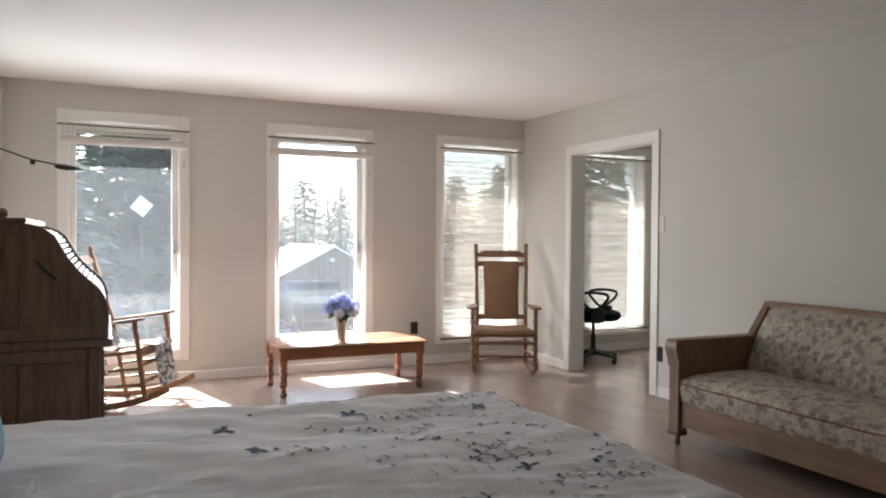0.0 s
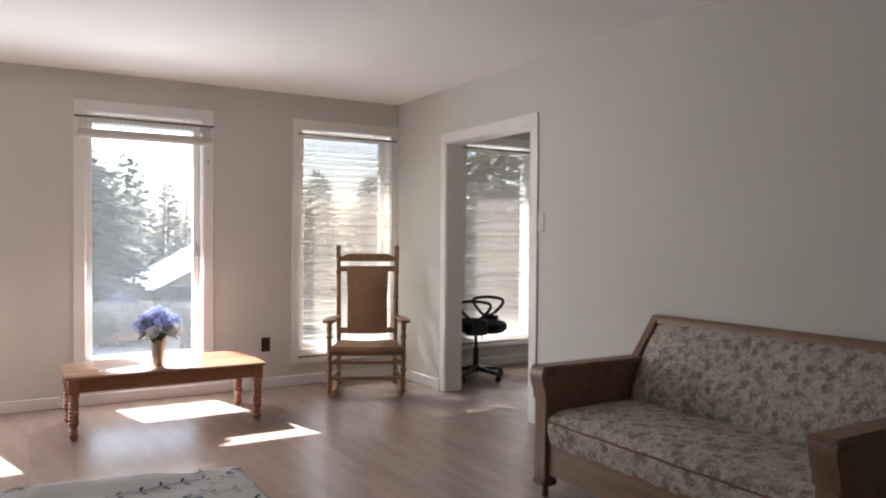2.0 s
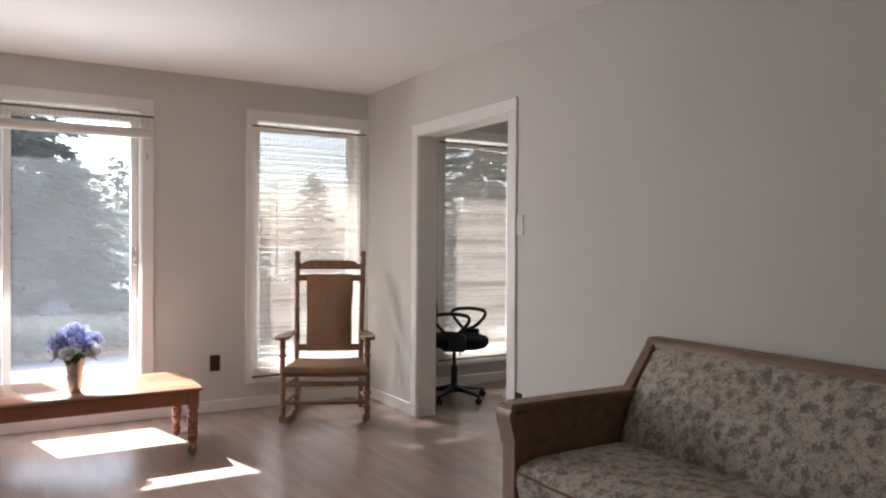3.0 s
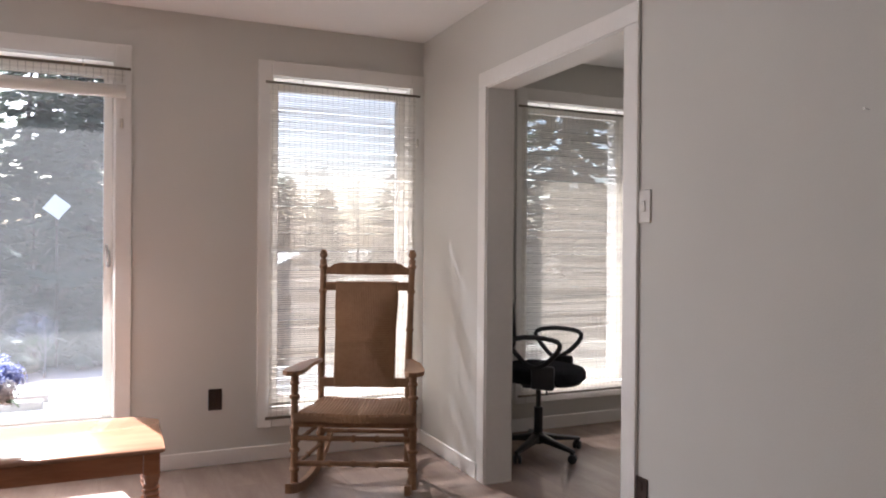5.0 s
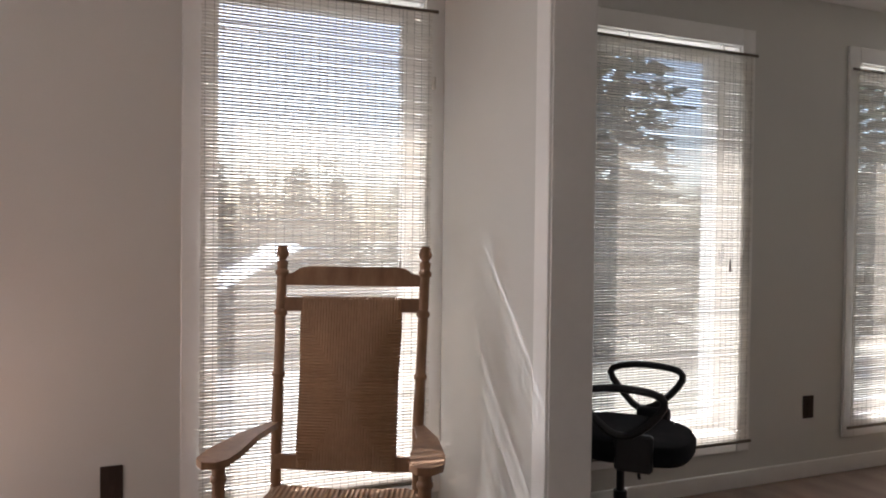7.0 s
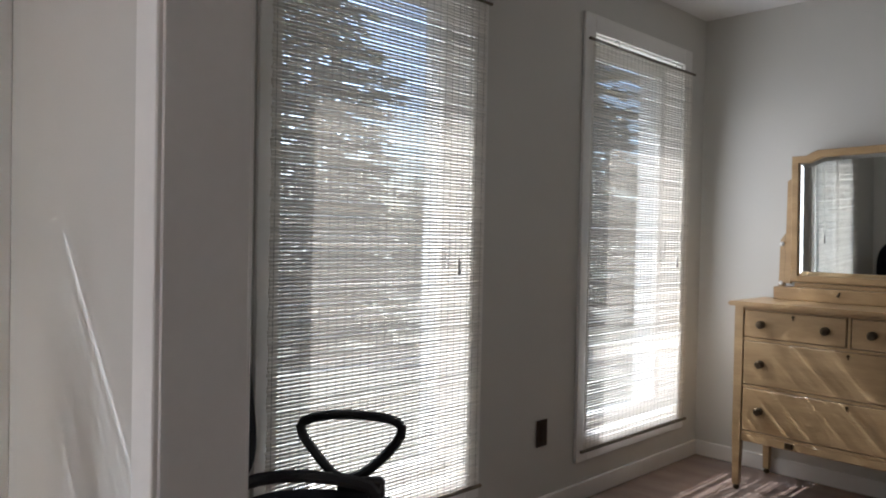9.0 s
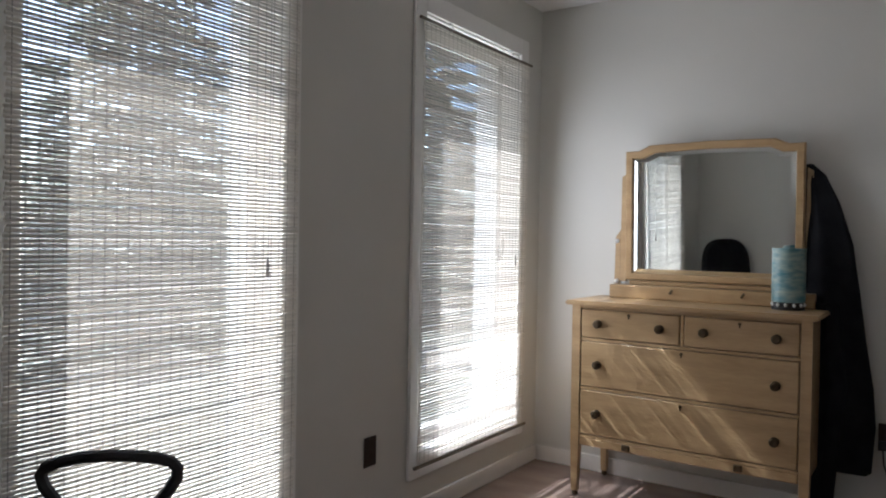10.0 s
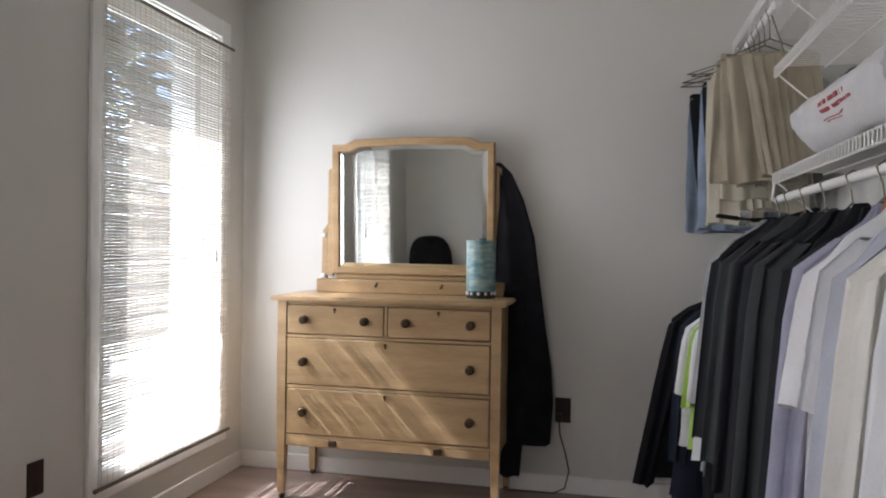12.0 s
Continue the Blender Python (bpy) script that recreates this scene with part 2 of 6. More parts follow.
M = {
    "wall": material("wall_paint", (0.605, 0.595, 0.557), (0.645, 0.635, 0.595), 1.2, rough=0.75, bump=0.08, fine=180, spec=0.3),
    "ceiling": material("ceiling_paint", (0.82, 0.81, 0.80), (0.86, 0.85, 0.84), 1.0, rough=0.85, bump=0.15, fine=120, spec=0.2),
    "trim": material("white_trim", (0.78, 0.765, 0.735), (0.83, 0.815, 0.785), 3, rough=0.4, bump=0.05, fine=40),
    "plank": material("laminate", (0.228, 0.165, 0.133), (0.30, 0.226, 0.187), 2.2, (6, 0.7, 6), rough=0.27, bump=0.03, fine=26, vary=0.06),
    "subfloor": material("subfloor", (0.06, 0.045, 0.035), (0.09, 0.07, 0.05), 3, rough=0.8),
    "oak_dark": material("dark_oak", (0.10, 0.058, 0.036), (0.185, 0.112, 0.07), 4, (8, 8, 0.9), rough=0.42, bump=0.08, fine=22),
    "oak": material("oak", (0.155, 0.092, 0.052), (0.25, 0.155, 0.09), 4, (7, 0.9, 7), rough=0.42, bump=0.08, fine=22),
    "oak_up": material("oak_upright", (0.155, 0.092, 0.052), (0.25, 0.155, 0.09), 4, (7, 7, 0.9), rough=0.42, bump=0.08, fine=22),
    "maple": material("chair_wood", (0.20, 0.105, 0.055), (0.30, 0.17, 0.09), 6, (5, 5, 1), spec=0.35, rough=0.5, bump=0.05, fine=30),
    "pine": material("red_pine", (0.26, 0.105, 0.05), (0.35, 0.155, 0.08), 4, (0.8, 6, 6), rough=0.16, bump=0.03, fine=24),
    # red taken out of the tabletop's colour to weaken its warm bounce light
    "pine_top": material("muted_pine_top", (0.24, 0.125, 0.075), (0.31, 0.17, 0.105), 4, (0.8, 6, 6), rough=0.17, bump=0.03, fine=24),
    "golden": material("golden_oak", (0.33, 0.215, 0.10), (0.47, 0.325, 0.165), 3.5, (5, 0.8, 6), rough=0.35, bump=0.06, fine=26),
    "rush": weave_material("woven_rush", (0.27, 0.145, 0.07), (0.38, 0.215, 0.11)),
    "floral": floral_material(),
    "piping": material("red_piping", (0.15, 0.06, 0.045), (0.20, 0.085, 0.06), rough=0.8),
    "sheet": material("white_cotton", (0.82, 0.82, 0.83), (0.87, 0.87, 0.88), 3, rough=0.9, bump=0.2, fine=160, spec=0.2),
    "ink_blue": material("blue_print", (0.07, 0.085, 0.20), (0.26, 0.29, 0.44), 30, rough=0.9, fine=120, spec=0.1),
    "ink_dark": material("dark_print", (0.06, 0.065, 0.10), (0.15, 0.15, 0.19), 30, rough=0.9, fine=120, spec=0.1),
    "ink_grey": material("pale_print", (0.40, 0.42, 0.43), (0.55, 0.56, 0.56), 30, rough=0.9, fine=120, spec=0.1),
    "blue_cloth": material("blue_cloth", (0.20, 0.36, 0.52), (0.28, 0.45, 0.60), 6, rough=0.9, bump=0.3, fine=200),
    "black_plastic": material("black_plastic", (0.012, 0.012, 0.013), (0.02, 0.02, 0.022), 10, rough=0.45, bump=0.1, fine=200),
    "black_cloth": material("black_cloth", (0.010, 0.010, 0.012), (0.02, 0.02, 0.022), 12, rough=0.95, bump=0.4, fine=260, spec=0.15),
    "chrome": material("chrome", (0.6, 0.6, 0.6), (0.7, 0.7, 0.7), rough=0.2, bump=0, metal=1),
    "brass": material("aged_brass", (0.06, 0.045, 0.028), (0.12, 0.085, 0.05), 30, rough=0.45, metal=1, bump=0.2),
    "brown_plate": material("brown_plate", (0.035, 0.022, 0.016), (0.05, 0.032, 0.024), rough=0.6, spec=0.25),
    "ivory": material("ivory_plastic", (0.57, 0.545, 0.49), (0.62, 0.59, 0.53), rough=0.4),
    "slat": material("bamboo_slat", (0.68, 0.645, 0.59), (0.80, 0.77, 0.715), 4, (1, 30, 30), rough=0.7, bump=0.1, vary=0.08, translucent=0.20),
    "cord": material("cotton_cord", (0.32, 0.30, 0.28), (0.42, 0.40, 0.37), 20, rough=0.9),
    "rod": material("bamboo_rod", (0.10, 0.08, 0.055), (0.17, 0.14, 0.10), 10, (0.4, 8, 8), rough=0.5),
    "glass": glass_material(),
    "mirror": material("mirror_silver", (0.80, 0.83, 0.82), (0.82, 0.85, 0.84), rough=0.015, bump=0, metal=1),
    "tin": material("galvanised_tin", (0.42, 0.41, 0.37), (0.58, 0.56, 0.50), 14, rough=0.38, metal=0.85, bump=0.1),
    "petal_blue": material("blue_petal", (0.09, 0.12, 0.36), (0.50, 0.55, 0.78), 60, rough=0.7, vary=0.25, translucent=0.25),
    "petal_white": material("white_petal", (0.62, 0.62, 0.66), (0.75, 0.76, 0.78), 30, rough=0.7, translucent=0.25),
    "leaf": material("green_leaf", (0.045, 0.10, 0.03), (0.10, 0.18, 0.06), 20, rough=0.5, translucent=0.2),
    "teal": material("teal_glaze", (0.08, 0.22, 0.25), (0.34, 0.42, 0.38), 9, (1, 1, 3), rough=0.3, fine=30, contrast=0.16),
    "wire": material("white_wire", (0.72, 0.71, 0.68), (0.78, 0.77, 0.74), rough=0.4),
    "hanger_wire": material("hanger_wire", (0.16, 0.14, 0.10), (0.25, 0.22, 0.17), rough=0.4, metal=0.7),
    "bag": material("plastic_bag", (0.70, 0.70, 0.70), (0.78, 0.78, 0.78), 12, rough=0.35, bump=0.4, fine=40, translucent=0.2),
    "red_ink": material("red_ink", (0.32, 0.035, 0.04), (0.42, 0.07, 0.06), rough=0.5),
    "bark": material("bark", (0.07, 0.055, 0.042), (0.13, 0.105, 0.085), 6, (3, 3, 0.6), rough=0.95, bump=0.6, fine=18),
    "needle": material("needles", (0.055, 0.08, 0.052), (0.13, 0.155, 0.10), 1.2, rough=0.7, fine=9, bump=0, vary=0.2, translucent=0.4),
    "birch": material("birch_bark", (0.11, 0.10, 0.09), (0.24, 0.23, 0.21), 5, (2, 2, 8), rough=0.7, bump=0.2, fine=20),
    "twig": material("bare_twig", (0.20, 0.175, 0.14), (0.32, 0.28, 0.22), 2, rough=0.9),
    "ground": material("spring_lawn", (0.17, 0.16, 0.12), (0.27, 0.255, 0.20), 0.35, rough=0.95, fine=6, bump=0.6),
    "gravel": material("pale_gravel", (0.27, 0.26, 0.24), (0.38, 0.37, 0.35), 1.2, rough=0.95, fine=40, bump=0.6),
    "deck": material("grey_deck", (0.26, 0.22, 0.18), (0.38, 0.33, 0.28), 4, (1, 6, 6), rough=0.8, fine=20),
    "barn": material("weathered_board", (0.13, 0.10, 0.08), (0.22, 0.175, 0.14), 2, (5, 5, 0.5), rough=0.9, fine=14, vary=0.12),
    "tin_roof": material("metal_roof", (0.62, 0.63, 0.64), (0.72, 0.73, 0.74), 1.5, rough=0.4, metal=0.2),
    "siding": material("siding", (0.5, 0.48, 0.44), (0.56, 0.54, 0.5), 2, rough=0.7),
    "white_paint": material("white_paint", (0.75, 0.75, 0.74), (0.8, 0.8, 0.79), rough=0.4),
    "car_dark": material("dark_glass_paint", (0.008, 0.009, 0.011), (0.014, 0.015, 0.018), rough=1.0, spec=0.02),
    "lamp_metal": material("lamp_metal", (0.03, 0.03, 0.032), (0.05, 0.05, 0.05), rough=0.35, metal=0.6),
}


def cloth(name, c, hi=1.35, rough=0.92):
    return material(name, c, tuple(min(0.85, v * hi) for v in c), 7, rough=rough, bump=0.12, fine=240, spec=0.2)


# ---- mesh helpers ----
def thing(name, m=None, label="", category="", group="", kind=""):
    ob = new(name)
    if m is not None:
        ob.matrix_basis = m
    return tagged(ob, label, category, group, kind)


def part(name, bm, mat, parent=None, label="", smooth=True, m=None):
    mesh = bpy.data.meshes.new(name)
    bmesh.ops.recalc_face_normals(bm, faces=bm.faces[:])
    bm.to_mesh(mesh)
    bm.free()
    mesh.materials.append(mat)
    if smooth:
        mesh.shade_smooth()
        mesh.set_sharp_from_angle(angle=radians(38))
    ob = new(name, mesh)
    ob.parent = parent
    if m is not None:
        ob.matrix_basis = m
    return tagged(ob, label)


def share(name, mesh, parent, m):
    ob = new(name, mesh)
    ob.parent = parent
    ob.matrix_basis = m
    return ob


def box(bm, x0, y0, z0, x1, y1, z1, r=0.004, seg=1):
    c = Matrix.Translation(((x0 + x1) / 2, (y0 + y1) / 2, (z0 + z1) / 2)) @ Matrix.Diagonal((abs(x1 - x0), abs(y1 - y0), abs(z1 - z0), 1))
    g = bmesh.ops.create_cube(bm, size=1.0, matrix=c)
    if r:
        edges = list({e for v in g["verts"] for e in v.link_edges})
        bmesh.ops.bevel(bm, geom=edges, offset=r, segments=seg, affect="EDGES", clamp_overlap=True)
    return bm


def boxed(*a, **k):
    return box(bmesh.new(), *a, **k)


def loft(bm, rings, caps=True, closed=False):
    made = [[bm.verts.new(p) for p in ring] for ring in rings]
    n = len(made[0])
    pairs = list(zip(made, made[1:])) + ([(made[-1], made[0])] if closed else [])
    for a, b in pairs:
        for i in range(n):
            bm.faces.new((a[i], a[(i + 1) % n], b[(i + 1) % n], b[i]))
    if caps and not closed:
        bm.faces.new(made[0][::-1])
        bm.faces.new(made[-1])
    return bm


def lathe(bm, prof, n=14, m=Matrix()):
    return loft(bm, [[m @ Vector((r * math.cos(i * math.tau / n), r * math.sin(i * math.tau / n), z)) for i in range(n)] for r, z in prof])


def tube(bm, pts, rad, n=8, closed=False, flat=1.0):
    pts = [Vector(p) for p in pts]
    rads = rad if isinstance(rad, (list, tuple)) else [rad] * len(pts)
    rings, up = [], None
    for i, p in enumerate(pts):
        a = pts[i - 1] if i or closed else pts[0]
        b = pts[(i + 1) % len(pts)] if i + 1 < len(pts) or closed else pts[-1]
        d = (b - a).normalized()
        if up is None:
            up = d.orthogonal().normalized() if abs(d.z) > 0.9 else Vector((0, 0, 1))
        s = d.cross(up).normalized()
        up = s.cross(d).normalized()
        rings.append([p + rads[i] * (math.cos(k * math.tau / n) * s + flat * math.sin(k * math.tau / n) * up) for k in range(n)])
    return loft(bm, rings, closed=closed)


def prism(bm, outline, lift):
    """An outline of 3D points, pushed along lift."""
    lift = Vector(lift)
    return loft(bm, [[Vector(p) for p in outline], [Vector(p) + lift for p in outline]])


def turned(bm, a, b, r, rings=(), n=12, taper=1.0):
    """A turned spindle from a to b with bulging rings at fractions of its length."""
    a, b = Vector(a), Vector(b)
    length = (b - a).length
    m = Matrix.Translation(a) @ (b - a).to_track_quat("Z", "Y").to_matrix().to_4x4()
    stops = [(0.0, 1.0), (1.0, taper)]
    for f, w in rings:
        stops += [(f - 0.022, 0.88), (f - 0.011, w), (f, w * 1.04), (f + 0.011, w), (f + 0.022, 0.88)]
    prof = [(r * k, f * length) for f, k in sorted(stops) if 0 <= f <= 1]
    return lathe(bm, prof, n, m)


# ---- the shell ----
NX, SX = 6.70, 6.95
LEFTS = [-0.924, 0.716, 2.356, 3.996, 5.636]
OPEN = [(x + 0.075, x + 0.919) for x in LEFTS]
ZB, ZT, H = 0.27, 2.153, 2.44
WX, EX, SY, DX0, DX1, CY = -1.30, 6.81, -1.6, 3.35, 3.49, 4.0
DY0, DY1, DZ = 4.722, 5.85, 2.02


def wall(name, boxes, label):
    bm = bmesh.new()
    for b in boxes:
        box(bm, *b, r=0)
    return tagged(part(name, bm, M["wall"], smooth=False), label, "wall", kind="structure")


north = []
edge = WX - 0.15
for a, b in OPEN:
    north.append((edge, NX, 0, a, SX, H))
    north.append((a, NX, 0, b, SX, ZB))
    north.append((a, NX, ZT, b, SX, H))
    edge = b
north.append((edge, NX, 0, EX + 0.15, SX, H))
wall("wall_north", north, "greige painted wall pierced by five tall windows")
wall("wall_west", [(WX - 0.15, SY, 0, WX, NX, H)], "greige painted side wall behind the roll-top desk")
wall("wall_east", [(EX, CY - 0.15, 0, EX + 0.15, NX, H)], "grey-beige painted wall behind the dresser")
wall("wall_south", [(WX - 0.15, SY - 0.15, 0, DX0 + 0.14, SY, H)], "plain greige wall closing the bedroom")
wall("wall_closet", [(DX1, CY - 0.15, 0, EX, CY, H)], "grey-beige painted wall behind the wire shelves")
wall("wall_divider", [(DX0, SY, 0, DX1, DY0, H), (DX0, DY1, 0, DX1, NX, H), (DX0, DY0, DZ, DX1, DY1, H)],
     "greige painted partition with an open doorway")
ceil = bmesh.new()
box(ceil, WX - 0.15, SY - 0.15, H, EX + 0.15, SX, H + 0.12, r=0)
tagged(part("ceiling", ceil, M["ceiling"], smooth=False), "flat white painted ceiling", "ceiling", kind="structure")
floor = tagged(part("floor", boxed(WX - 0.15, SY - 0.15, -0.2, EX + 0.15, SX - 0.02, -0.012, r=0), M["subfloor"], smooth=False),
               "brown wood-look laminate floor in narrow boards", "floor", kind="structure")


def baseboard(x0, y0, x1, y1):
    bm = bmesh.new()
    box(bm, x0, y0, 0, x1, y1, 0.082, r=0.003)
    tagged(part("baseboard", bm, M["trim"]), "white painted baseboard", "baseboard", kind="structure")


baseboard(WX, NX - 0.014, DX0, NX)
baseboard(DX1, NX - 0.014, EX, NX)
baseboard(WX, SY, WX + 0.014, NX - 0.014)
baseboard(DX0 - 0.014, SY, DX0, DY0 - 0.075)
baseboard(DX0 - 0.014, DY1 + 0.075, DX0, NX - 0.014)
baseboard(DX1, DY1 + 0.075, DX1 + 0.014, NX - 0.014)
baseboard(EX - 0.014, CY, EX, NX - 0.014)
baseboard(DX1, CY, EX - 0.014, CY + 0.014)

# doorway lining and casing
door = tagged(thing("door_1"), "open doorway with white painted lining and flat casing", "doorway", kind="structure")
part("jamb", boxed(DX0 - 0.004, DY1 - 0.018, 0, DX1 + 0.004, DY1 + 0.004, DZ, r=0.002), M["trim"], door)
part("jamb", boxed(DX0 - 0.004, DY0 - 0.004, 0, DX1 + 0.004, DY0 + 0.018, DZ, r=0.002), M["trim"], door)
part("head_jamb", boxed(DX0 - 0.004, DY0 + 0.018, DZ - 0.018, DX1 + 0.004, DY1 - 0.018, DZ + 0.004, r=0.002), M["trim"], door)
for xa, xb in ((DX0 - 0.013, DX0 - 0.001), (DX1 + 0.001, DX1 + 0.013)):
    part("casing", boxed(xa, DY1 - 0.012, 0, xb, DY1 + 0.07, DZ - 0.012, r=0.003), M["trim"], door)
    part("casing", boxed(xa, DY0 - 0.07, 0, xb, DY0 + 0.012, DZ - 0.012, r=0.003), M["trim"], door)
    part("head_casing", boxed(xa, DY0 - 0.07, DZ - 0.012, xb, DY1 + 0.07, DZ + 0.066, r=0.003), M["trim"], door)


def window(i, x0, a, b):
    w = tagged(thing("window_%d" % i), "tall white-framed casement window with flat casing", "window", kind="structure")
    x1 = x0 + 0.994
    for n, bx in (("casing", (x0, NX - 0.018, 0.182, a + 0.004, NX - 0.001, 2.233)), ("casing", (b - 0.004, NX - 0.018, 0.182, x1, NX - 0.001, 2.233)),
                  ("head_casing", (a + 0.004, NX - 0.018, ZT - 0.004, b - 0.004, NX - 0.001, 2.233)), ("sill_casing", (a + 0.004, NX - 0.018, 0.182, b - 0.004, NX - 0.001, ZB + 0.004))):
        part(n, boxed(*bx, r=0.003), M["trim"], w)
    # lining of the opening
    for n, bx in (("reveal", (a - 0.002, NX - 0.001, ZB, a + 0.012, SX, ZT)), ("reveal", (b - 0.012, NX - 0.001, ZB, b + 0.002, SX, ZT)),
                  ("head_reveal", (a + 0.012, NX - 0.001, ZT - 0.012, b - 0.012, SX, ZT + 0.002)), ("sill", (a + 0.012, NX - 0.001, ZB - 0.002, b - 0.012, SX + 0.04, ZB + 0.014))):
        part(n, boxed(*bx, r=0.002), M["trim"], w)
    c, d, lo, hi = a + 0.014, b - 0.014, ZB + 0.016, ZT - 0.014
    frame_part = bmesh.new()
    for bx in ((c, 6.79, lo, c + 0.045, 6.85, hi), (d - 0.045, 6.79, lo, d, 6.85, hi), (c + 0.045, 6.79, lo, d - 0.045, 6.85, lo + 0.05), (c + 0.045, 6.79, hi - 0.05, d - 0.045, 6.85, hi)):
        box(frame_part, *bx, r=0.004)
    sash = part("sash", frame_part, M["trim"], w)
    pane = part("pane", boxed(c + 0.044, 6.818, lo + 0.049, d - 0.044, 6.824, hi - 0.049, r=0), M["glass"], w, "clear dusty window glass", smooth=False)
    pane.visible_shadow = False
    lock = bmesh.new()
    box(lock, d - 0.03, 6.77, 1.08, d - 0.012, 6.792, 1.17, r=0.004)
    tube(lock, [(d - 0.02, 6.77, 1.10), (d - 0.022, 6.755, 1.13), (d - 0.03, 6.75, 1.20)], 0.006)
    part("latch", lock, M["chrome"], sash, "bright metal sash latch")
    hook = bmesh.new()
    box(hook, b + 0.02, NX - 0.03, 1.80, b + 0.034, NX - 0.018, 1.85, r=0.003)
    part("cord_cleat", hook, M["ivory"], w, "small pale cord cleat")
    return w


for i, (x, (a, b)) in enumerate(zip(LEFTS, OPEN)):
    window(i + 1, x, a, b)


# ---- blinds ----
slat_bm = bmesh.new()
prism(slat_bm, [(-0.465, 0.0023 * math.cos(t), 0.0053 * math.sin(t)) for t in np.linspace(0, math.tau, 6, endpoint=False)], (0.93, 0, 0))
bmesh.ops.recalc_face_normals(slat_bm, faces=slat_bm.faces[:])
slat_mesh = bpy.data.meshes.new("slat")
slat_bm.to_mesh(slat_mesh)
slat_bm.free()
slat_mesh.materials.append(M["slat"])


def blind(cx, down, label, wide=1.0):
    bl = thing("bamboo_blind", pose(cx, 6.664, 0) @ Matrix.Diagonal((wide, 1, 1, 1)), label, "window blind", "bamboo blinds")
    part("rod", tube(bmesh.new(), [(-0.492, 0, 2.108), (0, 0, 2.105), (0.492, 0, 2.104)], 0.007), M["rod"], bl, "thin dark bamboo rod")
    for hx in (-0.27, 0.27):
        hk = bmesh.new()
        tube(hk, [(hx, 0.014, 2.135), (hx, -0.006, 2.135), (hx, -0.012, 2.11), (hx, 0, 2.096), (hx, 0.009, 2.105)], 0.003, 6)
        part("hook", hk, M["chrome"], bl, "small bright hook")
    bottom = 0.235 if down else 2.03
    z, k = 2.093, 0
    while z > bottom + 0.012:
        share("slat", slat_mesh, bl, pose(random.uniform(-0.003, 0.003), random.uniform(-0.0012, 0.0012), z, random.uniform(-9, 9), random.uniform(-0.07, 0.07), 0))
        z -= 0.0116 + 0.0005 * noise.noise((cx * 3, z * 9, 0)) + random.uniform(-0.0003, 0.0003)
        if k % 9 in (2, 6) and random.random() < 0.8:
            z -= random.uniform(0.0012, 0.0027)
        k += 1
    cm = None
    for j in range(28):
        cx2 = -0.4515 + j * 0.03344
        if cm is None:
            o = part("string", boxed(-0.0011, -0.0024, bottom, 0.0011, -0.0016, 2.10, r=0), M["cord"], bl, smooth=False)
            o.matrix_basis = pose(cx2, 0, 0)
            cm = o.data
        else:
            share("string", cm, bl, pose(cx2, 0, 0))
    if down:
        part("bottom_rod", tube(bmesh.new(), [(-0.485, 0, 0.236), (0.485, 0, 0.236)], 0.008), M["rod"], bl, "brown bottom rod")
    else:
        roll, turns = bmesh.new(), []
        n = 64
        prof = [(0.012 + 0.026 * i / n, i * math.tau * 3.2 / n) for i in range(n + 1)]
        ring = [Vector((0, r * math.cos(t) + 0.0, r * math.sin(t))) for r, t in prof]
        ring += [Vector((0, (r - 0.004) * math.cos(t), (r - 0.004) * math.sin(t))) for r, t in reversed(prof)]
        prism(roll, [p + Vector((-0.468, -0.012, 1.985)) for p in ring], (0.936, 0, 0))
        part("roll", roll, M["slat"], bl, "rolled-up lower end of the blind")
    if down:
        tag = bmesh.new()
        tube(tag, [(0.33, -0.012, 2.10), (0.33, -0.014, 1.2), (0.327, -0.014, 1.12)], 0.0013, 5)
        lathe(tag, [(0.003, 1.06), (0.006, 1.07), (0.005, 1.11), (0.002, 1.125)], 8, Matrix.Translation((0.327, -0.014, 0)))
        part("pull_cord", tag, M["cord"], bl)
    return bl


for i, (a, b) in enumerate(OPEN):
    blind((a + b) / 2, i > 1, "lowered bamboo slat blind glowing with sunlight" if i > 1 else "bamboo blind rolled up to the window head", 0.935 if i == 2 else 1.0)


# ---- wall plates ----
def plate(m, mat, label, name="wall_outlet", cat="outlet", switch=False):
    o = thing(name, m, label, cat)
    part("cover", boxed(-0.036, -0.006, -0.058, 0.036, 0, 0.058, r=0.002), mat, o)
    for z in ((0,) if switch else (-0.026, 0.026)):
        part("toggle" if switch else "socket", boxed(-0.012, -0.010, z - 0.018, 0.012, -0.006, z + 0.018, r=0.002), mat, o)
    return o


plate(pose(2.135, NX, 0.357), M["brown_plate"], "dark brown electric outlet on the window wall")
plate(pose(5.40, NX, 0.36), M["brown_plate"], "dark brown electric outlet between two windows")
plate(pose(DX0, 4.63, 0.335, 0, 0, -90), M["brown_plate"], "dark brown electric outlet beside the doorway casing")
plate(pose(EX, 5.043, 0.388, 0, 0, -90), M["brown_plate"], "dark outlet with a plugged-in cable near the floor")
sw = plate(pose(DX0, 4.625, 1.35, 0, 0, -90), M["ivory"], "ivory light switch beside the doorway casing", "light_switch", "switch", True)
nail = thing("wall_nail", pose(DX0, 3.78, 1.55), "small bare steel nail in the painted wall", "nail")
part("shank", tube(bmesh.new(), [(0.01, 0, 0), (-0.018, 0, 0.003)], 0.002, 6), M["chrome"], nail)
part("head", tube(bmesh.new(), [(-0.018, 0, 0.003), (-0.020, 0, 0.003)], 0.004, 8), M["chrome"], nail)


